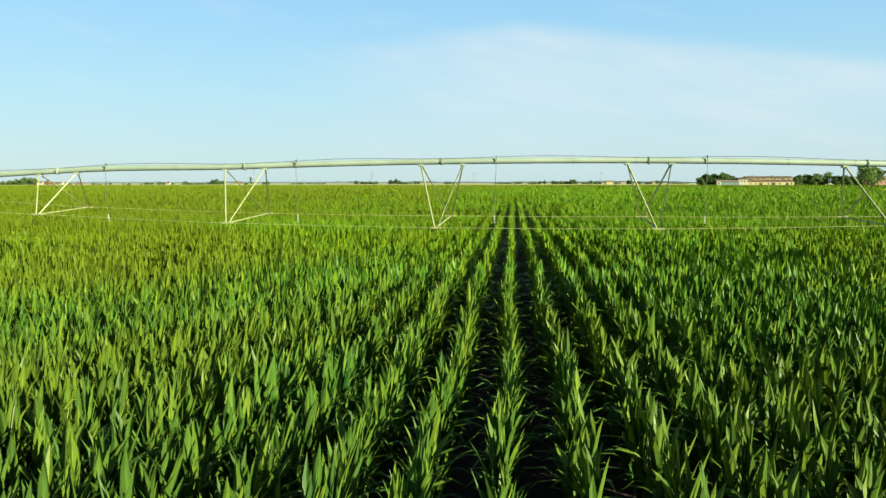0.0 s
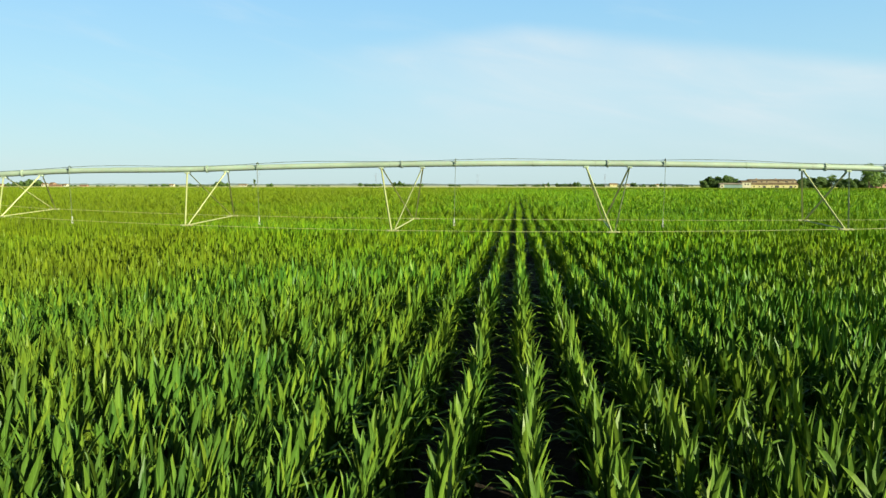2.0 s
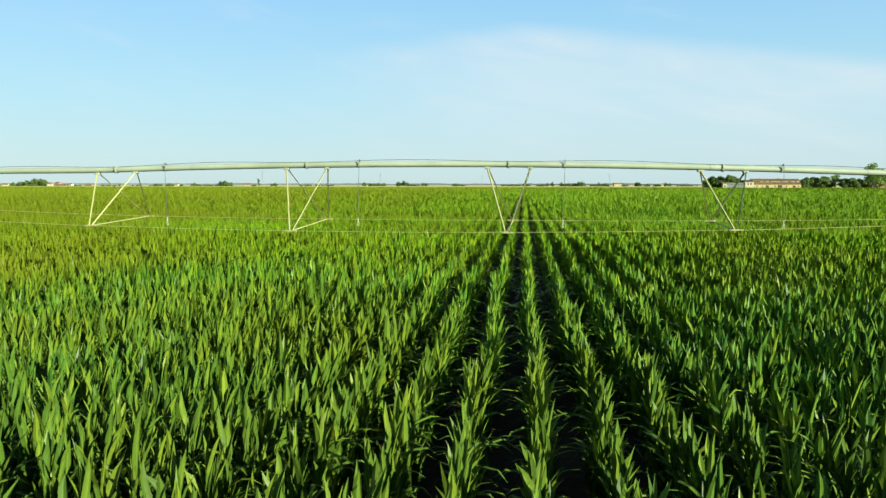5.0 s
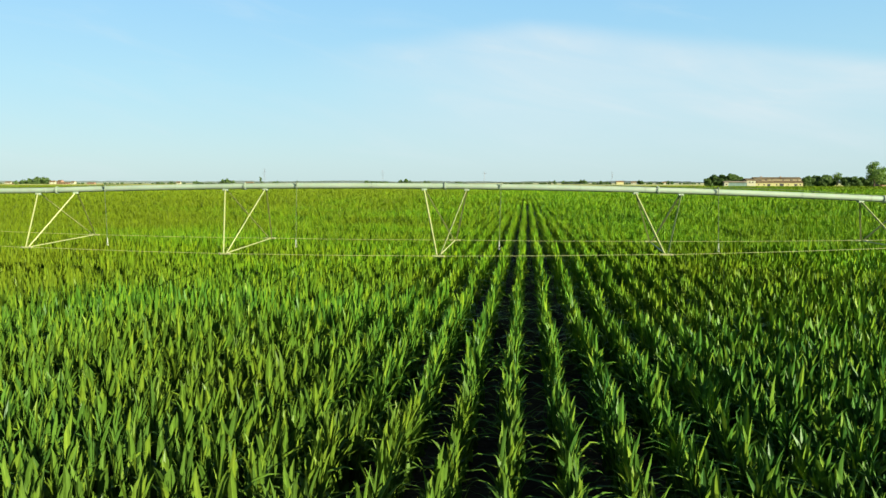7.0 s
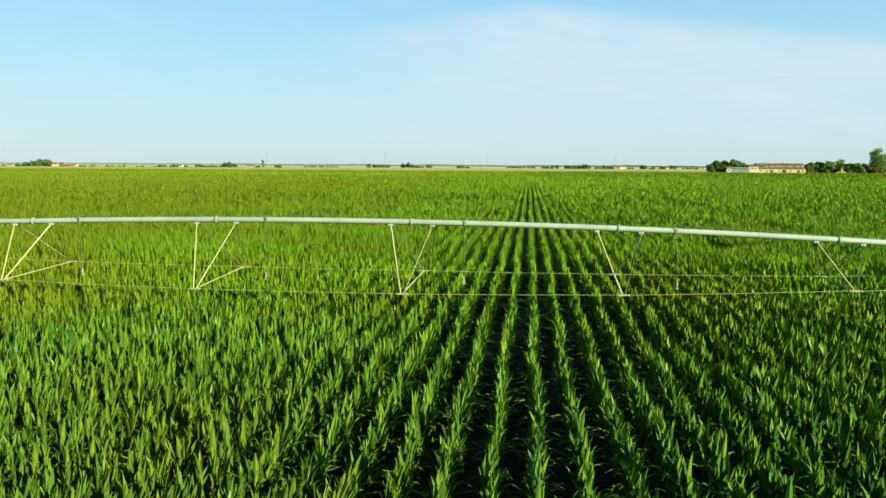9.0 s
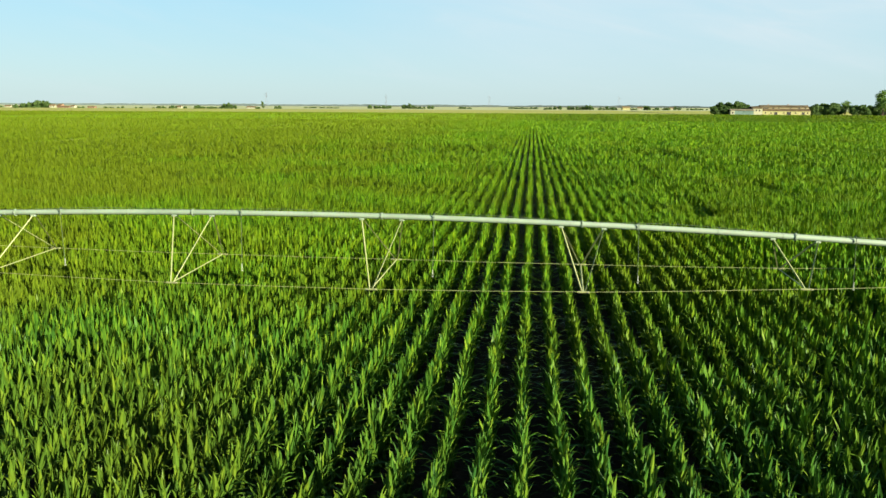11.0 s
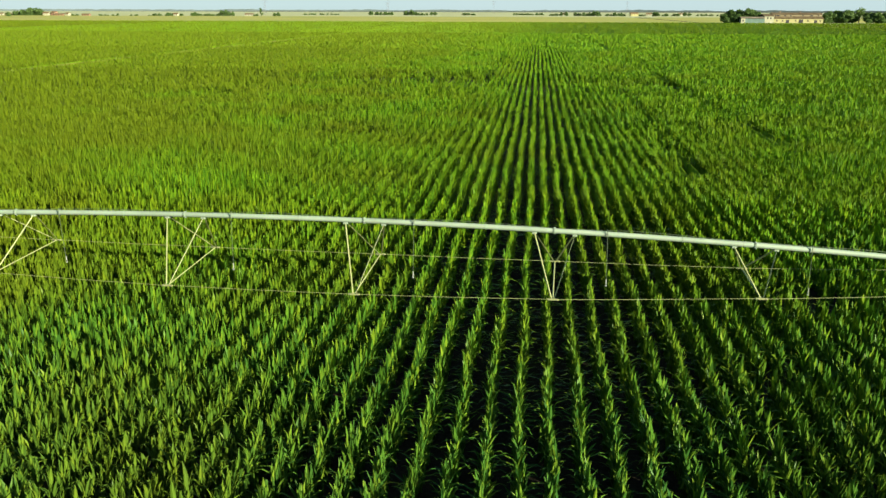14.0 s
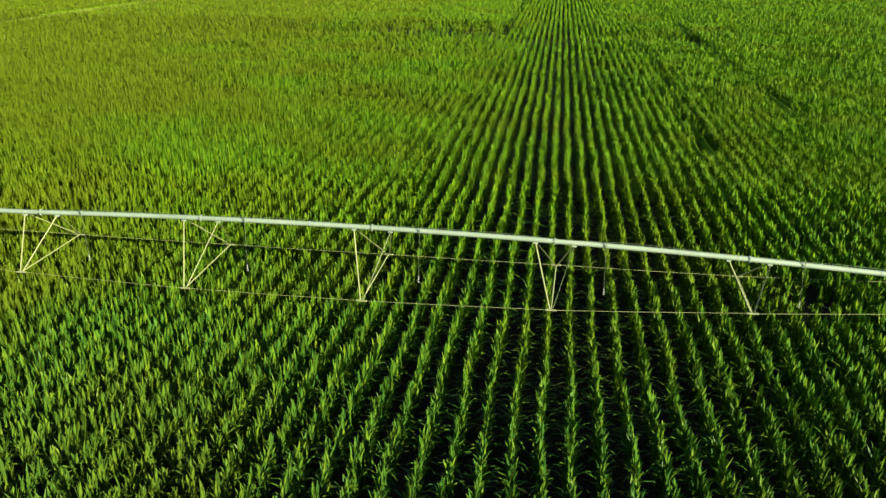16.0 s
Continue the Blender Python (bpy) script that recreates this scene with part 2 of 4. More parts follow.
grey_metal = make_plain("grey_lattice_steel", (0.10, 0.105, 0.11), (0.15, 0.155, 0.16), 0.5, 0.6, 0.4, 0.3)
tree_leaf = leaf_material("tree_leaf", (0.030, 0.058, 0.020), (0.044, 0.084, 0.024), (0.066, 0.110, 0.028), 0.2, "island")
# dark woods greyed and blued: the haze of distance is in this colour
hazed_woods = make_plain("hazed_woods", (0.066, 0.088, 0.080), (0.088, 0.112, 0.100), 0.02, 0.95, 0.05)
light_tree_leaf = leaf_material("light_tree_leaf", (0.050, 0.100, 0.026), (0.076, 0.140, 0.032), (0.105, 0.165, 0.038), 0.25, "island")


# ---------- building helpers ----------
def mesh_of(name, bm, mat, smooth=False):
    me = bpy.data.meshes.new(name)
    bm.to_mesh(me)
    bm.free()
    me.materials.append(mat)
    if smooth:
        me.polygons.foreach_set("use_smooth", [True] * len(me.polygons))
    return me


def part(name, bm, mat, parent, label="", smooth=False):
    ob = new(name, mesh_of(name, bm, mat, smooth))
    ob.parent = parent
    return tagged(ob, label) if label else ob


def thing(name, label, category, at=(0, 0, 0), group="", kind=""):
    ob = new(name)
    ob.location = at
    return tagged(ob, label, category, group, kind)


def array_mesh(name, verts, tris, mats, index=None, smooth=False):
    """A mesh from arrays of places and triangles."""
    me = bpy.data.meshes.new(name)
    me.vertices.add(len(verts))
    verts = np.asarray(verts, np.float32)
    me.vertices.foreach_set("co", verts[:, :3].ravel())
    if verts.shape[1] == 4:      # how far across its leaf each corner lies, from the midrib (0) to the edge (1)
        me.attributes.new("across", "FLOAT", "POINT").data.foreach_set("value", verts[:, 3].copy())
    me.loops.add(len(tris) * 3)
    me.loops.foreach_set("vertex_index", np.asarray(tris, np.int32).ravel())
    me.polygons.add(len(tris))
    me.polygons.foreach_set("loop_start", np.arange(0, len(tris) * 3, 3, dtype=np.int32))
    for m in mats:
        me.materials.append(m)
    if index is not None:
        me.polygons.foreach_set("material_index", np.asarray(index, np.int32))
    me.polygons.foreach_set("use_smooth", np.full(len(tris), smooth))
    me.update(calc_edges=True)
    return me


def add_box(bm, lo, hi, bevel=0.0):
    lo, hi = Vector(lo), Vector(hi)
    made = bmesh.ops.create_cube(bm, size=1, matrix=Matrix.Translation((lo + hi) / 2) @ Matrix.Diagonal((*(hi - lo), 1)))
    if bevel:
        es = list({e for v in made["verts"] for e in v.link_edges})
        bmesh.ops.bevel(bm, geom=es, offset=bevel, segments=1, affect="EDGES")
    return bm


def add_rod(bm, a, b, r0, r1=None, sides=10):
    a, b = Vector(a), Vector(b)
    bmesh.ops.create_cone(bm, cap_ends=True, segments=sides, radius1=r0, radius2=r0 if r1 is None else r1, depth=(b - a).length,
                          matrix=Matrix.Translation((a + b) / 2) @ (b - a).to_track_quat("Z", "Y").to_matrix().to_4x4())
    return bm


def add_tube(bm, points, radius, sides=10, capped=True):
    """A round tube through points; radius may be one number or one for each point."""
    pts = [Vector(p) for p in points]
    rings = []
    for i, p in enumerate(pts):
        d = (pts[min(i + 1, len(pts) - 1)] - pts[max(i - 1, 0)]).normalized()
        side = d.cross(Vector((0, 1, 0.02))).normalized()
        up = side.cross(d)
        r = radius[i] if isinstance(radius, (list, tuple)) else radius
        rings.append([bm.verts.new(p + (side * math.cos(k * 2 * math.pi / sides) + up * math.sin(k * 2 * math.pi / sides)) * r) for k in range(sides)])
    for a, b in zip(rings, rings[1:]):
        for k in range(sides):
            bm.faces.new((a[k], a[(k + 1) % sides], b[(k + 1) % sides], b[k]))
    if capped:
        for end in (rings[0][::-1], rings[-1]):     # caps keep their own corners, so that the tube shades evenly
            bm.faces.new([bm.verts.new(v.co) for v in end])
    bmesh.ops.recalc_face_normals(bm, faces=bm.faces)
    return bm


def add_angle(bm, a, b, width, thick, out):
    """A steel angle from a to b; its corner points along out."""
    a, b, out = Vector(a), Vector(b), Vector(out)
    d = (b - a).normalized()
    n = (out - d * out.dot(d)).normalized()
    s = d.cross(n)
    u, v = (-n + s).normalized(), (-n - s).normalized()
    shape = [Vector((0, 0)), Vector((width, 0)), Vector((width, thick)), Vector((thick, thick)), Vector((thick, width)), Vector((0, width))]
    ends = [[bm.verts.new(p + u * q.x + v * q.y + n * width * 0.35) for q in shape] for p in (a, b)]
    for k in range(6):
        bm.faces.new((ends[0][k], ends[0][(k + 1) % 6], ends[1][(k + 1) % 6], ends[1][k]))
    bm.faces.new(ends[0][::-1])
    bm.faces.new(ends[1])
    bmesh.ops.recalc_face_normals(bm, faces=bm.faces)
    return bm


# ---------- ground ----------
def ground_sheet():
    bm = bmesh.new()
    bmesh.ops.create_grid(bm, x_segments=40, y_segments=40, size=4600)
    for v in bm.verts:
        if v.co.length > 400:
            v.co.z = -0.15 * noise.noise(v.co * 0.002) - 0.15
    ob = new("ground", mesh_of("ground", bm, soil_mat))
    return tagged(ob, "dark brown tilled soil of a wide flat plain", "ground", kind="structure")


ground_sheet()


def field_slab(name, x0, x1, y0, y1, z, mat, label, category, step):
    nx, ny = max(2, int((x1 - x0) / step)), max(2, int((y1 - y0) / step))
    bm = bmesh.new()
    grid = [[bm.verts.new((x0 + (x1 - x0) * i / nx, y0 + (y1 - y0) * j / ny,
                           z + 0.12 * noise.noise(Vector((i * 3.1, j * 2.7, 0))) if 0 < i < nx and 0 < j < ny else -0.25)) for j in range(ny + 1)] for i in range(nx + 1)]
    for i in range(nx):
        for j in range(ny):
            bm.faces.new((grid[i][j], grid[i + 1][j], grid[i + 1][j + 1], grid[i][j + 1]))
    ob = new(name, mesh_of(name, bm, mat))
    return tagged(ob, label, category, kind="stuff")


field_slab("wheat_field", -1300, 150, 676, 1180, 0.75, wheat, "pale golden strip of ripe wheat behind the maize", "wheat", 22)
field_slab("meadow", -3000, 3000, 1190, 3600, 0.35, meadow, "yellowish green meadow reaching the far tree lines", "meadow", 120)
field_slab("wheat_field", 152, 700, 742, 1180, 0.75, wheat, "pale golden ripe wheat behind the farm", "wheat", 30)
field_slab("grass_verge", 152, 900, 560, 740, 0.4, meadow, "grass round the farm buildings at the field's edge", "grass", 25)

# ---------- maize ----------
ROW_GAP, ROW_AT, ROW_LEAN = 0.733, 9.644, 0.003   # metres between rows; x of one row at y = 20; drift of the rows


def row_x(k, y):
    """x of row k at y: the drill wandered a few centimetres."""
    return ROW_AT + ROW_GAP * k + ROW_LEAN * (y - 20) + 0.022 * np.sin(y * 0.21 + 0.4) + 0.014 * np.sin(y * 0.55 + 1.3)


def blade(rng, length, width, azimuth, base, tilt, bend, seg, fold, twist=0.3):
    """One maize leaf: a strip that leaves the stalk at height base, tilted from the upright, bending over towards the tip."""
    s = np.linspace(0, 1, seg + 1)
    ang = tilt + bend * s ** 1.6
    step = length / seg
    mid = (ang[:-1] + ang[1:]) / 2
    r = np.concatenate([[0], np.cumsum(np.sin(mid) * step)])
    z = base + np.concatenate([[0], np.cumsum(np.cos(mid) * step)])
    w = width * np.minimum(1, 0.5 + 1.8 * s) * np.clip(1 - s, 0, 1) ** 0.30 * 0.55
    ca, sa_ = math.cos(azimuth), math.sin(azimuth)
    tw = twist * s
    side = np.stack([-sa_ * np.cos(tw), ca * np.cos(tw), np.sin(tw) * 0.6], 1)
    axis = np.stack([r * ca, r * sa_, z], 1) + side * (0.014 * np.sin(s * rng.uniform(3, 9) + rng.uniform(0, 6)) * s)[:, None]
    inner = np.stack([-np.cos(ang) * ca, -np.cos(ang) * sa_, np.sin(ang)], 1)
    verts, tris, across = [], [], []
    if fold:
        for i in range(seg):
            lift = inner[i] * w[i] * fold
            verts += [axis[i] - side[i] * w[i] + lift, axis[i], axis[i] + side[i] * w[i] + lift]
            across += [1, 0, 1]
        verts.append(axis[seg])
        for i in range(seg - 1):
            a, b = 3 * i, 3 * i + 3
            tris += [(a, a + 1, b + 1), (a, b + 1, b), (a + 1, a + 2, b + 2), (a + 1, b + 2, b + 1)]
        a, tip = 3 * (seg - 1), 3 * seg
        tris += [(a, a + 1, tip), (a + 1, a + 2, tip)]
    else:
        for i in range(seg):
            verts += [axis[i] - side[i] * w[i], axis[i] + side[i] * w[i]]
            across += [0.5, 0.5]
        verts.append(axis[seg])
        for i in range(seg - 1):
            a, b = 2 * i, 2 * i + 2
            tris += [(a, a + 1, b + 1), (a, b + 1, b)]
        tris.append((2 * (seg - 1), 2 * (seg - 1) + 1, 2 * seg))
    return np.column_stack([np.array(verts), across + [0.5]]), np.array(tris)


def plant_leaves(rng, upright, arched, low, seg, fold, widen=1.0, slim=1.0, inner=0, foot=0.40):
    """The leaves of one maize plant about 1.4 m high: a dense sheaf of upright leaves over a bare shaded foot, as a list of strips."""
    out = []
    turn = rng.normal(0, 0.2)      # the leaves fan out across the row
    for k in range(upright):
        q = k / max(1, upright - 1)
        out.append(blade(rng, rng.uniform(0.36, 0.60), rng.uniform(0.046, 0.078) * widen, turn + math.pi * k + rng.normal(0, 0.6),
                         foot + (0.90 - foot) * q ** 0.7 + rng.normal(0, 0.04), (abs(rng.normal(0.0, 0.20)) * (1.25 - 0.6 * q) + 0.03) * slim,
                         rng.choice([0.05, 0.25, 0.8], p=[0.5, 0.32, 0.18]) * (1.3 - q) * slim, seg, fold, rng.uniform(-1.2, 1.2)))
    for k in range(low):
        out.append(blade(rng, rng.uniform(0.45, 0.62), rng.uniform(0.06, 0.085) * widen, turn + math.pi * k + rng.normal(0, 0.7),
                         0.12 + 0.34 * k / max(1, low), rng.uniform(0.08, 0.34) * slim, rng.uniform(0.1, 0.9) * slim, max(1, seg - 1), fold, rng.uniform(-0.8, 0.8)))
    for k in range(inner):      # broad filler leaves close to the stalk, added to shade the row's foot
        out.append(blade(rng, rng.uniform(0.48, 0.66), rng.uniform(0.24, 0.34) * min(widen, 1.4), turn + 1.3 * k + rng.normal(0, 0.4), 0.08 + 0.36 * k / max(1, inner),
                         rng.uniform(0.04, 0.22), rng.uniform(0.0, 0.3), 1, 0, rng.uniform(-0.5, 0.5)))
    for k in range(arched):
        out.append(blade(rng, rng.uniform(0.40, 0.66), rng.uniform(0.024, 0.040) * widen, turn + math.pi * k + rng.normal(0, 0.5),
                         0.50 + 0.30 * k / max(1, arched), rng.uniform(0.40, 0.85), rng.uniform(1.2, 2.3), seg, fold, rng.uniform(-1.0, 1.0)))
    return out


def joined(pieces):
    verts, tris, base = [], [], 0
    for v, t in pieces:
        verts.append(v)
        tris.append(t + base)
        base += len(v)
    return np.concatenate(verts), np.concatenate(tris)


def stalk_strip(sides=4):
    a = np.arange(sides) * 2 * math.pi / sides
    low = np.stack([np.cos(a) * 0.014, np.sin(a) * 0.014, np.full(sides, -0.02)], 1)
    high = np.stack([np.cos(a) * 0.009, np.sin(a) * 0.009, np.full(sides, 0.85)], 1)
    tris = []
    for k in range(sides):
        j = (k + 1) % sides
        tris += [(k, j, sides + j), (k, sides + j, sides + k)]
    return np.column_stack([np.concatenate([low, high]), np.full(2 * sides, 0.5)]), np.array(tris)


def scatter(protos, places, turns, sizes, heights, rng):
    """Copies of prototype plants at places, as one pair of arrays."""
    pick = rng.integers(0, len(protos), len(places))
    vs, ts, base = [], [], 0
    for i, (v, t) in enumerate(protos):
        at = np.nonzero(pick == i)[0]
        if not len(at):
            continue
        c, s = np.cos(turns[at])[:, None], np.sin(turns[at])[:, None]
        x = (v[None, :, 0] * c - v[None, :, 1] * s) * sizes[at][:, None] + places[at, 0][:, None]
        y = (v[None, :, 0] * s + v[None, :, 1] * c) * sizes[at][:, None] + places[at, 1][:, None]
        z = v[None, :, 2] * heights[at][:, None] + places[at, 2][:, None]
        vs.append(np.stack([x, y, z, np.broadcast_to(v[None, :, 3], x.shape)], 2).reshape(-1, 4))
        ts.append((t[None] + (np.arange(len(at)) * len(v))[:, None, None] + base).reshape(-1, 3))
        base += len(at) * len(v)
    return np.concatenate(vs), np.concatenate(ts)


def field_left(y):
    return np.where(np.asarray(y) < 2.6, -14.0, -0.79 * np.maximum(y, 0) - 3.5)


def field_right(y):
    return np.where(np.asarray(y) < 2.6, 24.0, 12.5 + 0.475 * np.maximum(y, 0))


# the stretch of rows beside the path whose plants stand singly
SINGLE_X, SINGLE_Y = (0.35, 8.7), (4.3, 9.5)


def vigour(x, y):
    """Slow change of plant height over the field."""
    return (1 + 0.05 * np.sin(x * 0.31 + 1.7 * np.sin(y * 0.11)) + 0.04 * np.sin(y * 0.43 + x * 0.19) + 0.03 * np.sin(y * 1.3 - x * 0.9))


def track_x(y):
    """x of the grass track between two stands of maize."""
    return -74.2 + 0.022 * (np.asarray(y) - 120)


def thin_out(x, y, rng):
    """False where plants are missing: gaps along old wheel lines, a turning strip, the grass track and chance failures."""
    weak = np.sin(x * 1.1 + 2.0 * np.sin(y * 0.8)) * np.sin(y * 1.7 + x * 0.6)
    keep = rng.random(len(x)) > 0.03 + 0.30 * np.clip(weak - 0.35, 0, 1) * (y < 40)
    keep &= ~((np.abs(y - 107.6) < 1.9) & (x > -34) & (x < 19) & (rng.random(len(x)) < np.clip((x + 36) / 18, 0.2, 0.8)))
    keep &= ~((np.abs(y - 338.0) < 3.0) & (x > -6) & (x < 40) & (rng.random(len(x)) < 0.8))
    keep &= ~((np.hypot((x - 18.8) / 1.3, (y - 25.9) / 1.5) < 0.8 + 0.4 * rng.random(len(x))) & (rng.random(len(x)) < 0.85))
    wave = (np.sin(y * 0.13) + np.sin(y * 0.31 + 1) + np.sin(y * 0.057 + 2)) / 3
    chance = rng.random(len(x))
    keep &= ~((np.abs(x - 27.2 - 0.4 * np.sin(y * 0.05)) < 0.85) & (y > 38) & (y < 330) & (chance < np.clip(0.62 + 1.3 * wave, 0.1, 0.93)))
    keep &= ~((np.abs(x - 19.3 - 0.3 * np.sin(y * 0.09)) < 0.55) & (y > 46) & (y < 106) & (chance < np.clip(0.7 - 0.8 * wave, 0, 0.9)))
    sparse = (np.sin(x * 0.45 + 3) + np.sin(y * 0.37) + np.sin((x - y) * 0.21) + 0.8 * np.sin(x * 1.3 + y * 0.9)) / 3.8
    keep &= ~((x > 14) & (y > 24) & (chance < (sparse - 0.45) * 2.2))
    younger = (x < 2.3) & (y > 108.5)      # a later sowing beyond the turning strip, behind a narrow path
    keep &= ~(younger & (x > -17) & (y < 124) & (np.sin(x * 2.1 + y * 0.4) + np.sin(y * 1.2) > 0.2) & (chance < 0.8))
    keep &= ~((np.abs(x - 2.4) < 0.45) & (y > 108) & (y < 172) & (chance < 0.8))
    keep &= np.abs(x - track_x(y)) > 1.7
    return keep


def plant_places(y0, y1, gap, rng, loose=0.035, every=1):
    xs, ys = [], []
    k0 = int((float(field_left(np.array(y1))) - ROW_AT) / ROW_GAP) - 1
    k1 = int((float(field_right(np.array(y1))) - ROW_AT) / ROW_GAP) + 1
    for k in range(k0, k1 + 1, every):
        y = np.arange(y0, y1, gap) + rng.uniform(0, gap)
        y = y + rng.normal(0, gap * 0.22, len(y))
        x = row_x(k, y) + rng.normal(0, loose, len(y)) + 0.04 * np.sin(y * 0.7 + k)
        x = x + np.where((y > 108.5) & (x < 2.3), rng.uniform(-0.3, 0.3, len(y)), 0)
        ok = (x > field_left(y)) & (x < field_right(y))
        inside = (row_x(k, 7.0) > SINGLE_X[0]) & (row_x(k, 7.0) < SINGLE_X[1]) & (y > SINGLE_Y[0]) & (y < SINGLE_Y[1])
        ok &= ~inside
        xs.append(x[ok])
        ys.append(y[ok])
    x, y = np.concatenate(xs), np.concatenate(ys)
    keep = thin_out(x, y, rng)
    return x[keep], y[keep]


def corn_zone(y0, y1, gap, protos, rng, spread=0.09, loose=0.035, every=1, swing=0.55, mean=1.02):
    x, y = plant_places(y0, y1, gap, rng, loose, every)
    tall = vigour(x, y) * rng.normal(mean, spread, len(x)).clip(0.6, 1.28)
    return scatter(protos, np.stack([x, y, np.zeros(len(x))], 1), rng.normal(0, swing, len(x)) + math.pi * rng.integers(0, 2, len(x)), rng.uniform(0.92, 1.25, len(x)), tall, rng)


FLANK = (-25.5, 35.5, -12.0, 34.0)      # plants stand singly shaped out to here, beside and behind the path


def flank_zone(protos, rng):
    xs, ys = [], []
    for k in range(-47, 36):
        y = np.arange(FLANK[2], FLANK[3], 0.26) + rng.normal(0, 0.05, int(math.ceil((FLANK[3] - FLANK[2]) / 0.26)))
        x = row_x(k, y) + rng.normal(0, 0.035, len(y))
        ok = (x > FLANK[0]) & (x < FLANK[1]) & ((x < field_left(y)) | (x > field_right(y)))
        xs.append(x[ok])
        ys.append(y[ok])
    x, y = np.concatenate(xs), np.concatenate(ys)
    return scatter(protos, np.stack([x, y, np.zeros(len(x))], 1), rng.uniform(0, 6.28, len(x)), rng.uniform(0.92, 1.25, len(x)), vigour(x, y) * rng.normal(1.03, 0.08, len(x)), rng)


def corn_crop():
    rng = np.random.default_rng(7)
    near = [joined(plant_leaves(rng, 14, 3, 3, 3, 0.45, 1.35, 0.84, 6, 0.36) + [stalk_strip()]) for _ in range(18)]
    middle = [joined(plant_leaves(rng, 16, 3, 2, 2, 0, 1.35, 0.88, 6, 0.36)) for _ in range(16)]
    far = [joined(plant_leaves(rng, 19, 4, 0, 1, 0, 1.6, 1.35, 3)) for _ in range(14)]
    farther = [joined(plant_leaves(rng, 13, 3, 0, 1, 0, 2.4, 1.5, 2)) for _ in range(10)]
    dist = [joined(plant_leaves(rng, 10, 3, 0, 1, 0, 3.6, 1.6)) for _ in range(8)]
    beyond = [joined(plant_leaves(rng, 5, 2, 0, 1, 0, 4.6, 1.6)) for _ in range(8)]
    end = [joined(plant_leaves(rng, 4, 1, 0, 1, 0, 13.0)) for _ in range(8)]
    last = [joined(plant_leaves(rng, 3, 2, 0, 1, 0, 7.5, 0.9)) for _ in range(8)]
    zones = [corn_zone(-12, 2.5, 0.24, farther, rng, 0.08), corn_zone(2.6, 17, 0.205, near, rng, 0.06, 0.042, swing=1.2, mean=0.92), corn_zone(17, 38, 0.20, middle, rng, 0.06, 0.03, swing=1.2, mean=0.94),
             corn_zone(38, 60, 0.22, far, rng, 0.07, 0.04, swing=1.2), corn_zone(60, 85, 0.245, farther, rng, 0.14, 0.055, swing=1.2), corn_zone(85, 125, 0.38, dist, rng, 0.15, 0.06, swing=1.6),
             corn_zone(125, 200, 0.50, beyond, rng, 0.15, 0.09, swing=1.6), corn_zone(200, 335, 1.10, last, rng, 0.08, 0.18, swing=1.6), corn_zone(335, 640, 2.8, end, rng, 0.08, 0.5, 2, swing=1.6)]
    zones.append(flank_zone(farther, rng))
    verts, tris = joined(zones)
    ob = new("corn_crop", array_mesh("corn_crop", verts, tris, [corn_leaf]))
    tagged(ob, "dense rows of young green maize with upright leaves", "maize crop", kind="stuff")


corn_crop()


def far_rows():
    """Closed rows where the crop is too far away, or out of the way, to tell plants apart."""
    rng = np.random.default_rng(11)
    verts, tris, base = [], [], 0
    for k in range(-720, 420):
        x0 = row_x(k, 20)
        enter = max(2.0, (-x0 - 3.5) / 0.79 if x0 < 0 else (x0 - 12.5) / 0.475)
        spans = [(-60 if k > -420 else 200, min(enter, 640), 40.0)]
        if enter < 335:
            beside = FLANK[0] < x0 < FLANK[1]
            spans = [(-60, FLANK[2] if beside else enter, 20.0), *([(FLANK[3], enter, 20.0)] if beside and enter > FLANK[3] else []), (max(38, enter), 104.9, 5.0), (max(110.4 if x0 > 2.6 else 124, enter), 335, 12.0), (335, 640, 30.0)]
        for a, b, step in spans:
            core = a > 37 and b < 336 and enter < 335
            if b - a < 2:
                continue
            if x0 > 150:
                b = min(b, 545)
            n = max(2, int((b - a) / step))
            y = np.linspace(a, b, n + 1)
            x = row_x(k, y) + rng.normal(0, 0.05, n + 1)
            top = 1.36 * vigour(x, y) + rng.normal(0, 0.08, n + 1)
            half, foot = rng.uniform(0.26, 0.34, n + 1), 0.25
            if core:      # the shaded inside of rows whose outer leaves are built
                top, half, foot = top * (0.55 if a < 105 else 0.66), half * (0.6 if a < 105 else 0.75), 0.1
            elif a > 300:
                half, foot = np.full(n + 1, 0.375), 0.85
                top = top * 0.75
            top = np.where(np.abs(x - track_x(y)) < 1.7, foot + 0.1, top)
            top = np.where((np.abs(x - 2.4) < 0.8) & (y > 105) & (y < 175), foot + 0.1, top)
            low = np.full(n + 1, foot)
            ring = np.stack([np.stack([x - half, y, low], 1), np.stack([x - half * 0.55, y, low + (top - low) * 0.8], 1),
                             np.stack([x, y, top], 1), np.stack([x + half * 0.55, y, low + (top - low) * 0.8], 1), np.stack([x + half, y, low], 1)], 1)
            verts.append(ring.reshape(-1, 3))
            i = np.arange(n)[:, None] * 5 + np.arange(4)[None, :]
            i = i.ravel()
            tris.append(np.concatenate([np.stack([i, i + 5, i + 6], 1), np.stack([i, i + 6, i + 1], 1)]) + base)
            base += 5 * (n + 1)
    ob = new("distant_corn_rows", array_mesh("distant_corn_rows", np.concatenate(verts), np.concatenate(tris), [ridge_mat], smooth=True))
    tagged(ob, "closed green maize rows stretching to the field's far edge", "maize crop", kind="stuff")


far_rows()


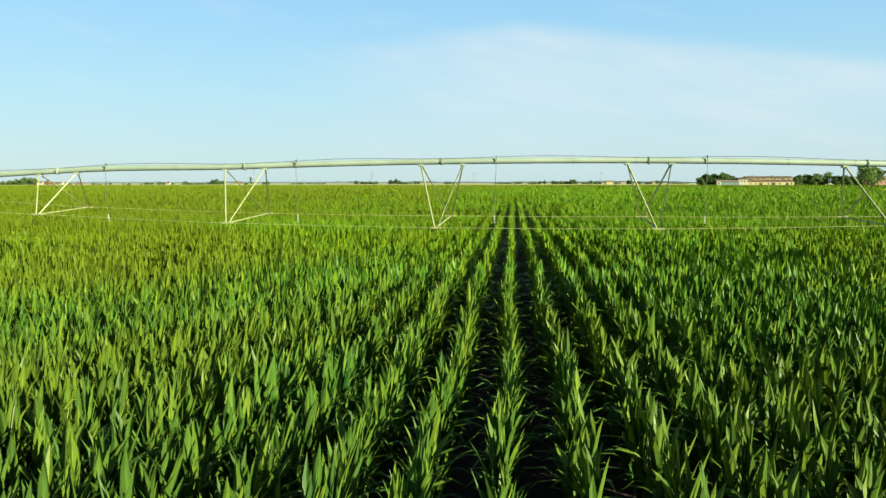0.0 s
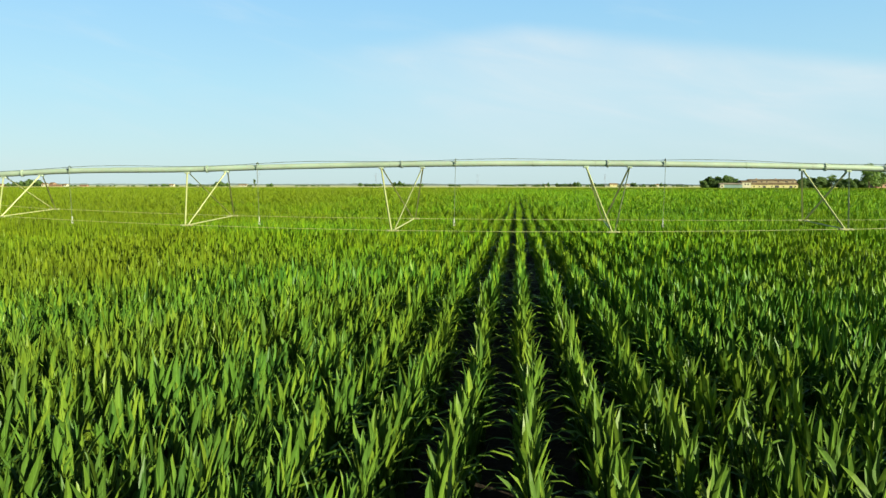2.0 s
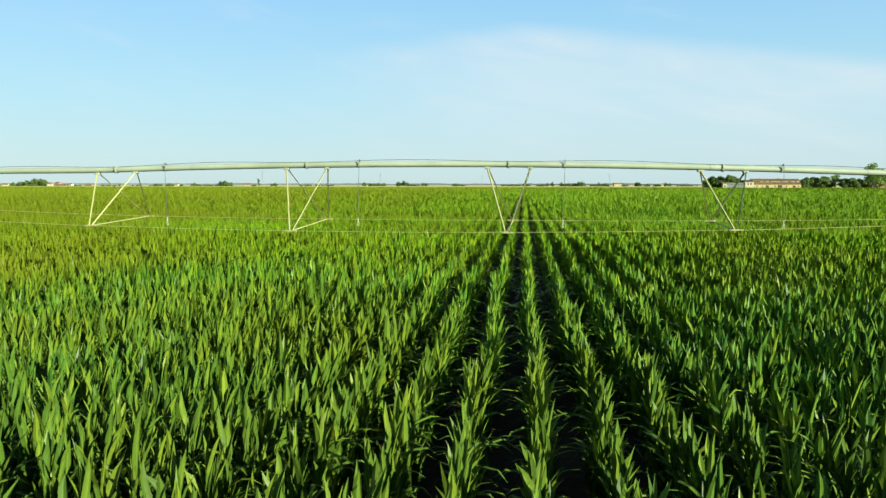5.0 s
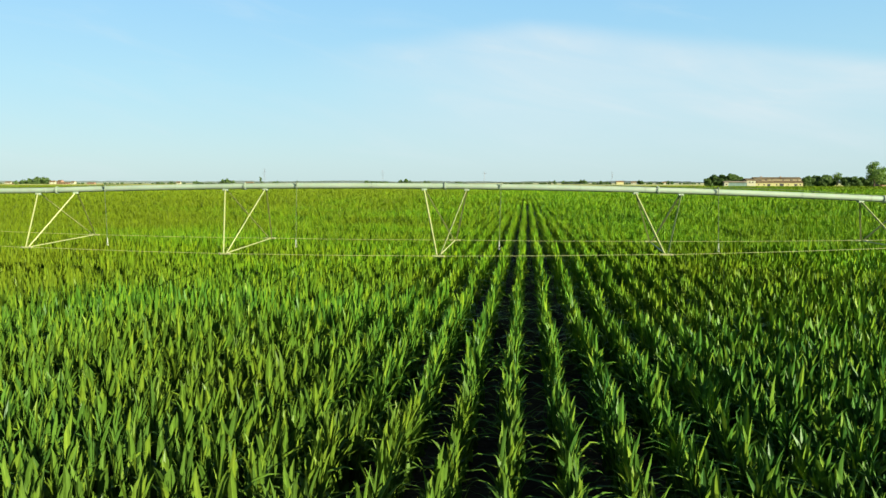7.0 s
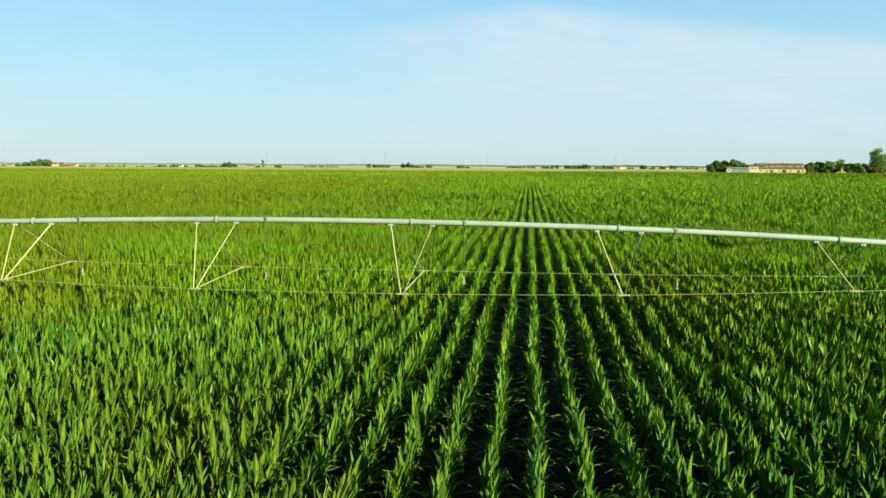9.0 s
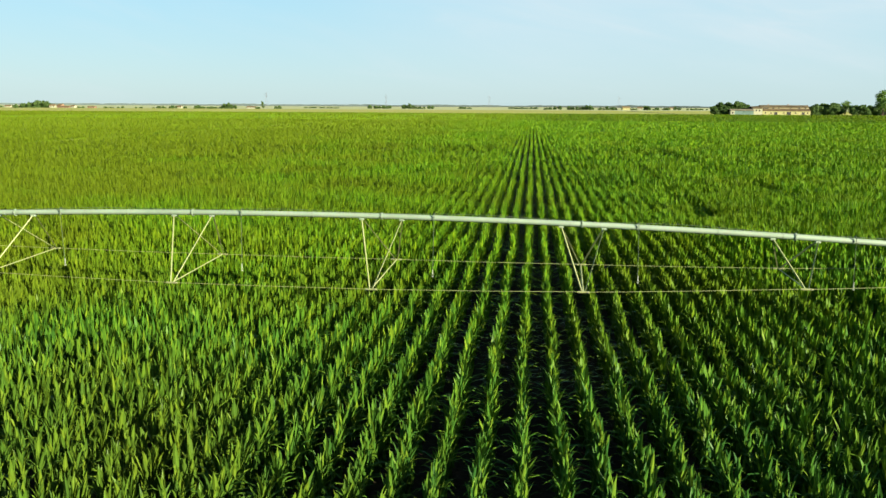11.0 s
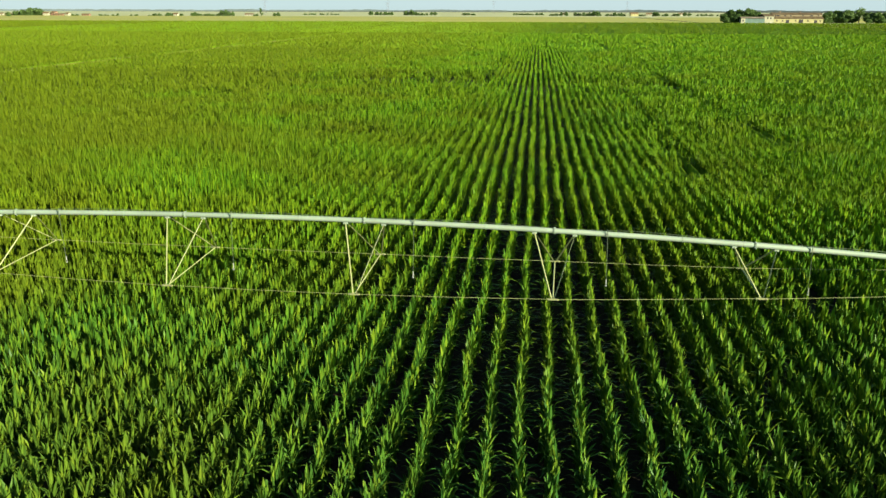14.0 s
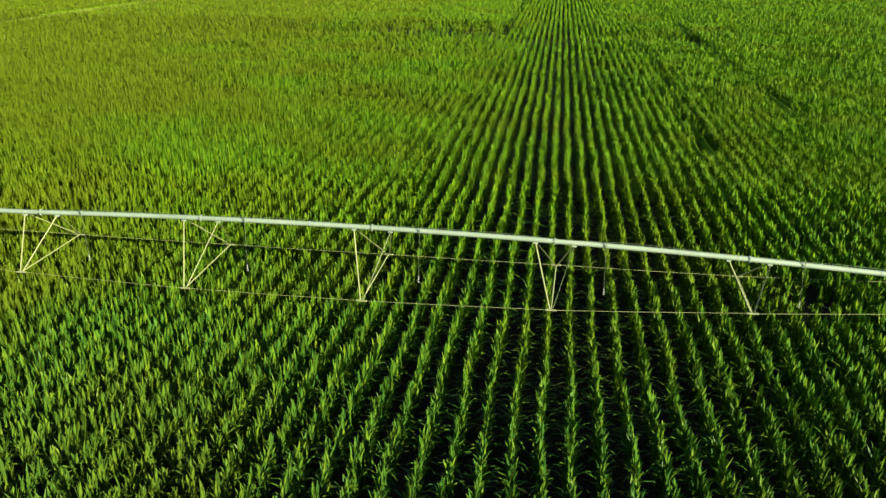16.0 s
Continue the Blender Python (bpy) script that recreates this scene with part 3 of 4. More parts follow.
def grass_track():
    """A low, uneven bank of grass along the track, with sloping sides."""
    rng = np.random.default_rng(5)
    bm = bmesh.new()
    lines = []
    for y in np.arange(-60, 640, 2.0):
        x = float(track_x(y))
        lines.append([bm.verts.new((x + a + rng.normal(0, 0.08), y, max(z + rng.normal(0, 0.06), -0.2))) for a, z in ((-1.1, -0.2), (-0.6, 0.80), (0.0, 0.92), (0.6, 0.84), (1.1, -0.2))])
    for a, b in zip(lines, lines[1:]):
        for k in range(4):
            bm.faces.new((a[k], a[k + 1], b[k + 1], b[k]))
    ob = new("grass_track", mesh_of("grass_track", bm, grass_mat, True))
    tagged(ob, "narrow light green grass track between two maize fields", "grass", kind="stuff")


grass_track()


def single_plants():
    """The nearest plants, each a thing with its stalk and leaves."""
    rng = np.random.default_rng(23)
    v, t = stalk_strip(6)
    stalk_mesh = array_mesh("stalk", v, t, [stalk_mat], smooth=True)
    kinds = []
    for _ in range(10):
        kinds.append([array_mesh("leaf", lv, lt, [corn_leaf_single]) for lv, lt in plant_leaves(rng, 12, 3, 3, 4, 0.45, 1.35, 0.82, 5, 0.36)])
    k0, k1 = math.ceil((SINGLE_X[0] - row_x(0, 7.0)) / ROW_GAP), math.floor((SINGLE_X[1] - row_x(0, 7.0)) / ROW_GAP)
    for k in range(k0, k1 + 1):
        y = SINGLE_Y[0] + rng.uniform(0.05, 0.18)
        while y < SINGLE_Y[1]:
            x = row_x(k, y) + rng.normal(0, 0.042)
            if rng.random() > 0.04:
                plant = thing("corn_plant", "young green maize plant with upright leaves, in a row", "maize plant", group="maize plants in the nearest rows")
                tall = float(vigour(x, y)) * min(1.18, max(0.62, rng.normal(0.92, 0.06)))
                wide = rng.uniform(0.92, 1.2)
                plant.matrix_basis = pose(x, y, 0, 0, 0, rng.normal(0, 70) + 180 * rng.integers(0, 2)) @ Matrix.Diagonal((wide, wide, tall, 1))
                for name, me in [("stalk", stalk_mesh)] + [("leaf", m) for m in kinds[rng.integers(0, len(kinds))]]:
                    new(name, me).parent = plant
            y += 0.20 + rng.normal(0, 0.04)


single_plants()


# ---------- centre-pivot irrigation span ----------
STATION, STATION_AT = 5.775, -1.835           # metres between truss stations; x of one of them
ENDS = (STATION_AT - 4 * STATION, STATION_AT + 5 * STATION)
PIPE_R = 0.080


def pipe_at(x):
    q = min(1.0, max(0.0, (-7.6 - x) / 5))      # the crown flattens past one joint
    return Vector((x, 21.97 - 0.0138 * (x + 2.4), 4.137 - 0.0017 * (x - 1.5) ** 2 + 0.12 * q * q * (3 - 2 * q)))


def node_at(x, side):
    """The lower truss corner at a station: side -1 before the pipe, +1 behind it."""
    narrow = min(1.2, (abs(x - 2) / 15.4) ** 3)      # the truss grows slimmer towards the ends of the span
    y = 21.97 - 0.0138 * (x + 2.4) + (1.82 - 0.45 * narrow if side > 0 else -1.64 + 0.53 * narrow)
    z = 2.49 + 0.0000615 * abs(x - 3) ** 3 if side > 0 else 2.315 + 0.0015 * (x - 1.0) ** 2
    return Vector((x + (0.11 if side > 0 else -0.02), y, z))


span = thing("irrigation_span", "pale galvanised steel centre-pivot irrigation span over the maize", "irrigation machine")


def pipe_section(a, b):
    n = 6
    return part("pipe_section", add_tube(bmesh.new(), [pipe_at(a + (b - a) * i / n) for i in range(n + 1)], PIPE_R, 20, False), steel, span, smooth=True)


def ring(x, r, wide, name, mat, label=""):
    p, d = pipe_at(x), (pipe_at(x + 0.1) - pipe_at(x - 0.1)).normalized()
    bm = bmesh.new()
    add_rod(bm, p - d * wide / 2, p + d * wide / 2, r, sides=18)
    return part(name, bm, mat, span, label)


def flange(x):
    p, d = pipe_at(x), (pipe_at(x + 0.1) - pipe_at(x - 0.1)).normalized()
    bm = bmesh.new()
    for s in (-1, 1):
        add_rod(bm, p + d * s * 0.004, p + d * s * 0.020, 0.108, sides=20)
    joint = part("flange", bm, steel, span)
    side = Vector((0, 1, 0))
    up = d.cross(side)
    for k in range(8):
        a = k * math.pi / 4 + 0.3
        q = p + (side * math.cos(a) + up * math.sin(a)) * 0.098
        part("bolt", add_rod(bmesh.new(), q - d * 0.038, q + d * 0.038, 0.006, sides=6), steel, joint)


def station(x):
    for s in (-1, 1):
        foot = node_at(x, s)
        for e in (-1, 1):
            top = pipe_at(x + e * 0.595) + Vector((0, s * 0.05, -0.085))
            part("truss_leg", add_angle(bmesh.new(), top, foot + Vector((e * 0.035, 0, 0)), 0.036, 0.005, (-1, -0.68, -0.73) if s > 0 else (-0.2, -1, 0.4) if e < 0 else (-1, 0.1, 0.3)), truss_steel, span)
        bm = bmesh.new()
        add_box(bm, foot + Vector((-0.17, -0.03, -0.025)), foot + Vector((0.17, 0.03, 0.02)), 0.008)
        plate = part("gusset", bm, truss_steel, span)
        for e in (-1, 1):
            part("bolt", add_rod(bmesh.new(), foot + Vector((e * 0.11, -0.045, 0)), foot + Vector((e * 0.11, 0.045, 0)), 0.012, sides=6), grey_metal, plate)
    for e in (-1, 1):
        q = pipe_at(x + e * 0.595)
        bm = bmesh.new()
        add_box(bm, q + Vector((-0.07, -0.075, -0.125)), q + Vector((0.07, 0.075, -0.07)), 0.01)
        part("saddle_bracket", bm, steel, span)
    part("spreader", add_angle(bmesh.new(), node_at(x, -1), node_at(x, 1), 0.033, 0.005, (0, 0, 1)), truss_steel, span)


def truss_rod(a, b):
    mid = (a + b) / 2 - Vector((0, 0, 0.012))
    part("truss_rod", add_tube(bmesh.new(), [a, mid, b], 0.0065, 8), truss_steel, span, smooth=True)


def drop(x):
    """Gooseneck on the pipe, hose and sprinkler."""
    p = pipe_at(x)
    ring(x - 0.03, PIPE_R + 0.009, 0.03, "clamp", steel)
    side = -0.12
    arc = [p + Vector((0, 0, 0.08)), p + Vector((0, 0, 0.105))]
    for k in range(7):
        a = math.pi * k / 6
        arc.append(p + Vector((0, side * 0.5 * (1 - math.cos(a)), 0.105 + 0.035 * math.sin(a))))
    arc.append(p + Vector((0, side, 0.02)))
    part("gooseneck", add_tube(bmesh.new(), arc, 0.013, 8), dark_hose, span, "dark curved gooseneck pipe", True)
    low = p.z - 2.28
    sway = 0.03 * math.sin(x * 3)
    hose = part("drop_hose", add_tube(bmesh.new(), [arc[-1] + Vector((0, 0, 0.02)), p + Vector((sway, side, -0.7)), p + Vector((sway * 1.6, side, -1.3)), p + Vector((sway * 2, side, -low + 0.32))], 0.0065, 8),
                dark_hose, span, "thin dark hose", True)
    e = p + Vector((sway * 2, side, -low + 0.33))
    bm = bmesh.new()
    add_rod(bm, e, e - Vector((0, 0, 0.10)), 0.014, 0.016, 12)
    part("weight", bm, white_plastic, hose, "white plastic weight")
    bm = bmesh.new()
    add_rod(bm, e - Vector((0, 0, 0.10)), e - Vector((0, 0, 0.14)), 0.014, 0.02, 12)
    for k in range(3):
        a = k * 2.094
        add_rod(bm, e + Vector((math.cos(a) * 0.02, math.sin(a) * 0.02, -0.13)), e + Vector((math.cos(a) * 0.025, math.sin(a) * 0.025, -0.21)), 0.005, sides=5)
    add_rod(bm, e - Vector((0, 0, 0.205)), e - Vector((0, 0, 0.225)), 0.032, 0.026, 14)
    part("sprinkler", bm, white_plastic, hose, "white plastic sprinkler head")


stations = [STATION_AT + STATION * k for k in range(-3, 5)]
marks = [ENDS[0]] + stations + [ENDS[1]]
for a, b in zip(marks, marks[1:]):
    pipe_section(a + (0.022 if a != ENDS[0] else 0), b - (0.022 if b != ENDS[1] else 0))
for x in stations:
    flange(x)
    station(x)
    drop(x + 1.55)
    ring(x + 3.72, PIPE_R + 0.007, 0.03, "plug_collar", steel)
    ring(x - 0.33, PIPE_R + 0.005, 0.02, "plug_collar", steel)
for s in (-1, 1):
    for a, b in zip(stations, stations[1:]):
        truss_rod(node_at(a, s) + Vector((0.15, 0, 0)), node_at(b, s) - Vector((0.15, 0, 0)))
    truss_rod(node_at(stations[0], s) - Vector((0.15, 0, 0)), pipe_at(ENDS[0] + 0.5) + Vector((0, s * 0.08, -0.05)))
    truss_rod(node_at(stations[-1], s) + Vector((0.15, 0, 0)), pipe_at(ENDS[1] - 0.5) + Vector((0, s * 0.08, -0.05)))
cable = []
for i in range(181):
    x = ENDS[0] + (ENDS[1] - ENDS[0]) * i / 180
    lift = PIPE_R + 0.005 + 0.05 * math.sin((x - STATION_AT) * math.pi / STATION) ** 2
    cable.append(pipe_at(x) + Vector((0, 0.025 * math.sin(x * 1.7), lift)))
part("control_cable", add_tube(bmesh.new(), cable, 0.007, 6), dark_hose, span, "black control cable lying along the pipe", True)


def drive_tower(x):
    """The wheeled frame at a span's end."""
    top = pipe_at(x)
    tower = thing("drive_tower", "galvanised steel wheeled tower that carries the irrigation pipe", "irrigation tower", (top.x, top.y, 0), "irrigation towers")
    h = top.z - PIPE_R
    part("base_beam", add_rod(bmesh.new(), (0, -2.1, 0.66), (0, 2.1, 0.66), 0.075, sides=12), steel, tower)
    for s in (-1, 1):
        for e in (-1, 1):
            part("tower_leg", add_angle(bmesh.new(), (e * 0.25, s * 0.1, h), (0, s * 1.7, 0.7), 0.07, 0.008, (0, s, 0.3)), steel, tower)
        wheel = part("wheel", add_rod(bmesh.new(), (-0.07, s * 2.0, 0.6), (0.07, s * 2.0, 0.6), 0.36, sides=24), steel, tower)
        bm = bmesh.new()
        ringed = []
        for k in range(28):
            a = k * 2 * math.pi / 28
            q = Vector((0, s * 2.0 + math.cos(a) * 0.48, 0.6 + math.sin(a) * 0.48))
            o = Vector((0, math.cos(a), math.sin(a)))
            ringed.append([bm.verts.new(q + o * u + Vector((w, 0, 0))) for u, w in ((-0.12, -0.1), (0.08, -0.14), (0.12, 0), (0.08, 0.14), (-0.12, 0.1))])
        for k in range(28):
            a, b = ringed[k], ringed[(k + 1) % 28]
            for j in range(5):
                bm.faces.new((a[j], a[(j + 1) % 5], b[(j + 1) % 5], b[j]))
        bmesh.ops.recalc_face_normals(bm, faces=bm.faces)
        part("tyre", bm, black_rubber, wheel, "black rubber tractor tyre")
    bm = bmesh.new()
    add_box(bm, (-0.3, -0.12, h - 0.04), (0.3, 0.12, h - 0.005), 0.01)
    part("pipe_saddle", bm, steel, tower)


for x in ENDS:
    drive_tower(x + (0.4 if x < 0 else -0.4))


# ---------- trees ----------
def tree(name, label, height, spread, trunk_share, leaves, mat, seed, slim=False, leaf=0.55, limbs=True):
    rng = np.random.default_rng(seed)
    root = thing(name, label, "tree")
    lean = rng.normal(0, 0.02, 2)
    pts = [Vector((lean[0] * height * q + 0.1 * math.sin(q * 5 + seed), lean[1] * height * q, height * q * 0.8 - 0.15)) for q in np.linspace(0, 1, 7)]
    part("trunk", add_tube(bmesh.new(), pts, [0.032 * height * (1 - 0.85 * q) + 0.02 for q in np.linspace(0, 1, 7)], 9), bark, root, smooth=True)
    hubs = []
    n = 5 if slim else 8
    for k in range(n):
        q = trunk_share + (0.95 - trunk_share) * (k + 0.5) / n
        start = pts[0].lerp(pts[-1], min(1, q * 1.02))
        a = k * 2.4 + rng.uniform(-0.4, 0.4)
        reach = spread * 0.5 * (0.55 + 0.45 * math.sin(math.pi * min(1, 0.25 + 0.75 * q))) * rng.uniform(0.6, 0.95)
        end = start + Vector((math.cos(a) * reach, math.sin(a) * reach, height * (0.16 if not slim else 0.22) * rng.uniform(0.5, 1.2)))
        mid = start.lerp(end, 0.5) + Vector((0, 0, 0.04 * height))
        if limbs:
            part("limb", add_tube(bmesh.new(), [start, mid, end], [0.012 * height, 0.008 * height, 0.003 * height], 6), bark, root, smooth=True)
        for w in (0.6, 1.0):
            hubs.append((start.lerp(end, w), reach * rng.uniform(0.45, 0.75)))
    hubs.append((pts[-1] + Vector((0, 0, height * 0.08)), spread * 0.2))
    hubs.append((pts[-2], spread * 0.28))
    cs = np.array([h[0] for h in hubs])
    rs = np.array([max(0.09 * spread, h[1]) for h in hubs])
    who = rng.choice(len(hubs), leaves, p=rs ** 2 / (rs ** 2).sum())
    d = rng.normal(0, 1, (leaves, 3))
    d /= np.linalg.norm(d, axis=1)[:, None]
    c = cs[who] + d * (rs[who] * rng.uniform(0.55, 1.05, leaves))[:, None] * np.array([1, 1, 0.85])
    top = trunk_share * height * 0.7
    c[:, 2] = np.maximum(c[:, 2], top + rng.uniform(0, 0.1 * height, leaves))
    u = rng.normal(0, 1, (leaves, 3))
    u /= np.linalg.norm(u, axis=1)[:, None]
    w = np.cross(u, d + 0.3 * rng.normal(0, 1, (leaves, 3)))
    w /= np.linalg.norm(w, axis=1)[:, None] + 1e-9
    size = (leaf * rng.uniform(0.6, 1.3, leaves))[:, None]
    verts = np.stack([c - u * size, c - w * size * 0.5, c + u * size, c + w * size * 0.5], 1).reshape(-1, 3)
    i = np.arange(leaves) * 4
    tris = np.concatenate([np.stack([i, i + 1, i + 2], 1), np.stack([i, i + 2, i + 3], 1)])
    crown = new("crown", array_mesh("crown", verts, tris, [mat]))
    crown.parent = root
    return root


def stand(proto, x, y, size=1.0, turn=0.0, tall=1.0, label=""):
    ob = copy_thing(proto, pose(x, y, -0.15, 0, 0, turn) @ Matrix.Diagonal((size, size, size * tall, 1)))
    return tagged(ob, label) if label else ob


round_tree = tree("tree", "dark green broadleaf tree beside the farm", 11, 10.5, 0.10, 3600, tree_leaf, 3, leaf=0.7)
round_tree.matrix_basis = pose(168, 693, -0.15)
dense_tree = tree("tree", "dense dark green broadleaf tree in a hedge line", 9.5, 11.0, 0.03, 4200, tree_leaf, 8, leaf=0.7)
dense_tree.matrix_basis = pose(249, 701, -0.15)
far_tree = tree("tree", "small dark tree in a distant tree line", 10.5, 10.5, 0.04, 260, tree_leaf, 12, leaf=1.7, limbs=False)
far_bush = tree("tree", "low dark bushy tree in a distant hedge", 8.6, 14.0, 0.0, 220, tree_leaf, 31, leaf=1.7, limbs=False)
far_bush.matrix_basis = pose(-818, 1196, -0.15) @ Matrix.Diagonal((0.5, 0.5, 0.5, 1))
far_tree.matrix_basis = pose(-690, 1012, -0.15) @ Matrix.Diagonal((0.6, 0.6, 0.6, 1))
airy_tree = tree("tree", "tall light green tree with an open crown", 21, 17, 0.2, 2200, light_tree_leaf, 5, leaf=0.75)
airy_tree.matrix_basis = pose(277, 640, -0.15)
poplar = tree("tree", "slender dark cypress tree far across the fields", 12.5, 4.2, 0.05, 1400, tree_leaf, 9, True)
poplar.matrix_basis = pose(-407, 1200, -0.15)

for x, y, s, t, k in ((175.5, 700, 1.0, 40, 0), (183, 697, 1.08, 130, 0), (190, 702, 0.95, 220, 0), (163.5, 690, 0.8, 300, 1), (171, 688, 0.8, 80, 1),
                      (255, 704, 1.05, 60, 1), (261, 698, 1.1, 120, 1), (266, 702, 1.0, 200, 1), (245, 699, 0.85, 10, 1),
                      (277.5, 692, 0.92, 250, 1), (283, 690, 0.95, 310, 1), (289, 694, 0.9, 20, 1), (296, 690, 1.0, 140, 0), (305, 695, 1.1, 70, 1)):
    stand((round_tree, dense_tree)[k], x, y, s, t)
stand(airy_tree, 272, 700, 0.62, 90, 1.0, "rounded light green tree in the hedge by the barn")
stand(airy_tree, 289, 645, 0.72, 200, 1.0)

# ---------- far tree lines and hamlet greenery ----------
far_rng = np.random.default_rng(41)
FAR = "small dark tree in a distant tree line"
# stretches of hedge and trees: from x to x, distance, greatest height, how many
HAMLET = (
    (-916, -852, 1200, 5.9, 14), (-843, -822, 1200, 5.0, 6), (-806, -783, 1165, 4.2, 6), (-782, -758, 1150, 7.6, 7), (-759, -730, 1150, 12.2, 9),
    (-762, -734, 1140, 5.0, 7), (-733, -724, 1160, 5.6, 3), (-708, -694, 1160, 4.6, 4), (-683, -664, 1150, 4.6, 6), (-652, -640, 1160, 3.4, 3),
    (-635, -616, 1150, 4.4, 5), (-592, -579, 1150, 4.2, 3), (-565, -522, 1150, 4.6, 11), (-497, -483, 1150, 6.0, 4),
)
HEDGES = (
    (-584, -552, 1250, 5.7, 9), (-528, -521, 1220, 7.0, 2), (-532, -489, 1240, 5.7, 12), (-475, -467, 1210, 11.5, 2), (-469, -458, 1230, 8.0, 2),
    (-446, -434, 1230, 4.7, 4), (-417, -412, 1200, 5.5, 2), (-392, -386, 1220, 7.0, 2), (-427, -359, 1500, 4.0, 18), (-302, -257, 1500, 7.4, 10),
    (-229, -221, 1450, 9.4, 2),
)
PLAIN = (
    (-214, -205, 1450, 10.5, 2), (-202, -187, 1450, 5.5, 5), (-183, -175, 1500, 7.4, 2), (-127, -101, 1500, 5.7, 7), (-35, 22, 1600, 5.5, 14),
    (35, 47, 1450, 5.5, 4), (50, 61, 1400, 8.5, 2), (75, 87, 1400, 7.5, 3), (87, 105, 1400, 6.9, 4), (104, 117, 1400, 8.5, 3),
)
VILLAGE = (
    (125, 137, 1400, 5.9, 3), (138, 144, 1400, 9.1, 1), (145, 158, 1400, 6.4, 3), (174, 196, 1420, 5.4, 6), (204, 216, 1400, 9.1, 2),
    (221, 232, 1420, 5.9, 3), (247, 256, 1450, 6.1, 3), (267, 275, 1450, 7.2, 2), (295, 331, 1500, 4.6, 9),
)
for x0, x1, y, high, n in HAMLET + HEDGES + PLAIN + VILLAGE:
    for k in range(n):
        h = high * far_rng.uniform(1.05, 1.6)
        x = x0 + (x1 - x0) * (k + far_rng.uniform(0.1, 0.9)) / n
        if high < 6.2:
            stand(far_bush, x, y + far_rng.uniform(-12, 12), h / 8.6, far_rng.uniform(0, 360), far_rng.uniform(0.8, 1.1))
        else:
            stand(far_tree, x, y + far_rng.uniform(-12, 12), h / 9.6, far_rng.uniform(0, 360), 1.0, FAR)


def hazy_distance():
    """The last low woods and hills of the plain, so far off that they never shift."""
    rng = np.random.default_rng(77)
    bm = bmesh.new()
    n, last = 420, None
    for i in range(n + 1):
        a = radians(-52 + 104 * i / n)
        top = 8.5 + 5.0 * noise.noise(Vector((i * 0.09, 0, 0))) + 2.5 * noise.noise(Vector((i * 0.5, 3, 0))) + rng.uniform(-0.8, 0.8)
        ring = [bm.verts.new((math.sin(a) * r, math.cos(a) * r, z)) for r, z in ((4300, -3), (4300, top), (4330, top), (4330, -3))]
        if last:
            for k in range(3):
                bm.faces.new((last[k], ring[k], ring[k + 1], last[k + 1]))
        last = ring
    bmesh.ops.recalc_face_normals(bm, faces=bm.faces)
    tagged(new("backdrop", mesh_of("backdrop", bm, hazed_woods)), "low grey-green line of woods on the hazy horizon", "distant woods", kind="structure")


hazy_distance()


# ---------- buildings ----------
def gable_roof(bm, x0, x1, y0, y1, z, rise, over=0.4, thick=0.22):
    ym = (y0 + y1) / 2
    for ye in (y0 - over, y1 + over):
        drop_ = rise * over / (ym - y0)
        quad = [(x0 - over, ye, z - drop_), (x1 + over, ye, z - drop_), (x1 + over, ym, z + rise), (x0 - over, ym, z + rise)]
        low = [bm.verts.new(q) for q in quad]
        high = [bm.verts.new((q[0], q[1], q[2] + thick)) for q in quad]
        bm.faces.new(low)
        bm.faces.new(high)
        for k in range(4):
            bm.faces.new((low[k], low[(k + 1) % 4], high[(k + 1) % 4], high[k]))
    bmesh.ops.recalc_face_normals(bm, faces=bm.faces)
    return bm


def add_gable(bm, x, y0, y1, z, rise, thick):
    ym = (y0 + y1) / 2
    a = [bm.verts.new((x, y, q)) for y, q in ((y0, z), (y1, z), (ym, z + rise))]
    b = [bm.verts.new((x + thick, y, q)) for y, q in ((y0, z), (y1, z), (ym, z + rise))]
    bm.faces.new(a)
    bm.faces.new(b)
    for k in range(3):
        bm.faces.new((a[k], a[(k + 1) % 3], b[(k + 1) % 3], b[k]))
    bmesh.ops.recalc_face_normals(bm, faces=bm.faces)


def opening(parent, x0, x1, z0, z1, y, wall):
    """A recess with its frame on a wall that faces -y."""
    bm = bmesh.new()
    add_box(bm, (x0, y - 0.05, z0), (x1, y + 0.1, z1))
    win = part("window", bm, dark_glass, parent)
    bm = bmesh.new()
    add_box(bm, (x0 - 0.12, y - 0.12, z0 - 0.14), (x1 + 0.12, y - 0.003, z0 - 0.003))
    part("sill", bm, wall, win)


def small_house(x, y, wide, deep, tall, rise, wall, label, turn=0.0):
    h = thing("house", label, "house", (x, y, -0.2), "distant hamlet houses")
    h.rotation_euler.z = radians(turn)
    bm = bmesh.new()
    add_box(bm, (-wide / 2, -deep / 2, 0), (wide / 2, deep / 2, tall))
    for s in (-wide / 2, wide / 2 - 0.3):
        add_gable(bm, s, -deep / 2, deep / 2, tall, rise - 0.05, 0.3)
    part("wall", bm, wall, h)
    part("roof", gable_roof(bmesh.new(), -wide / 2, wide / 2, -deep / 2, deep / 2, tall, rise), terracotta, h, "terracotta tiled roof")
    n = max(2, int(wide / 3.5))
    for k in range(n):
        cx = -wide / 2 + wide * (k + 0.5) / n
        opening(h, cx - 0.5, cx + 0.5, tall * 0.5, tall * 0.5 + 1.3, -deep / 2, wall)
    return h


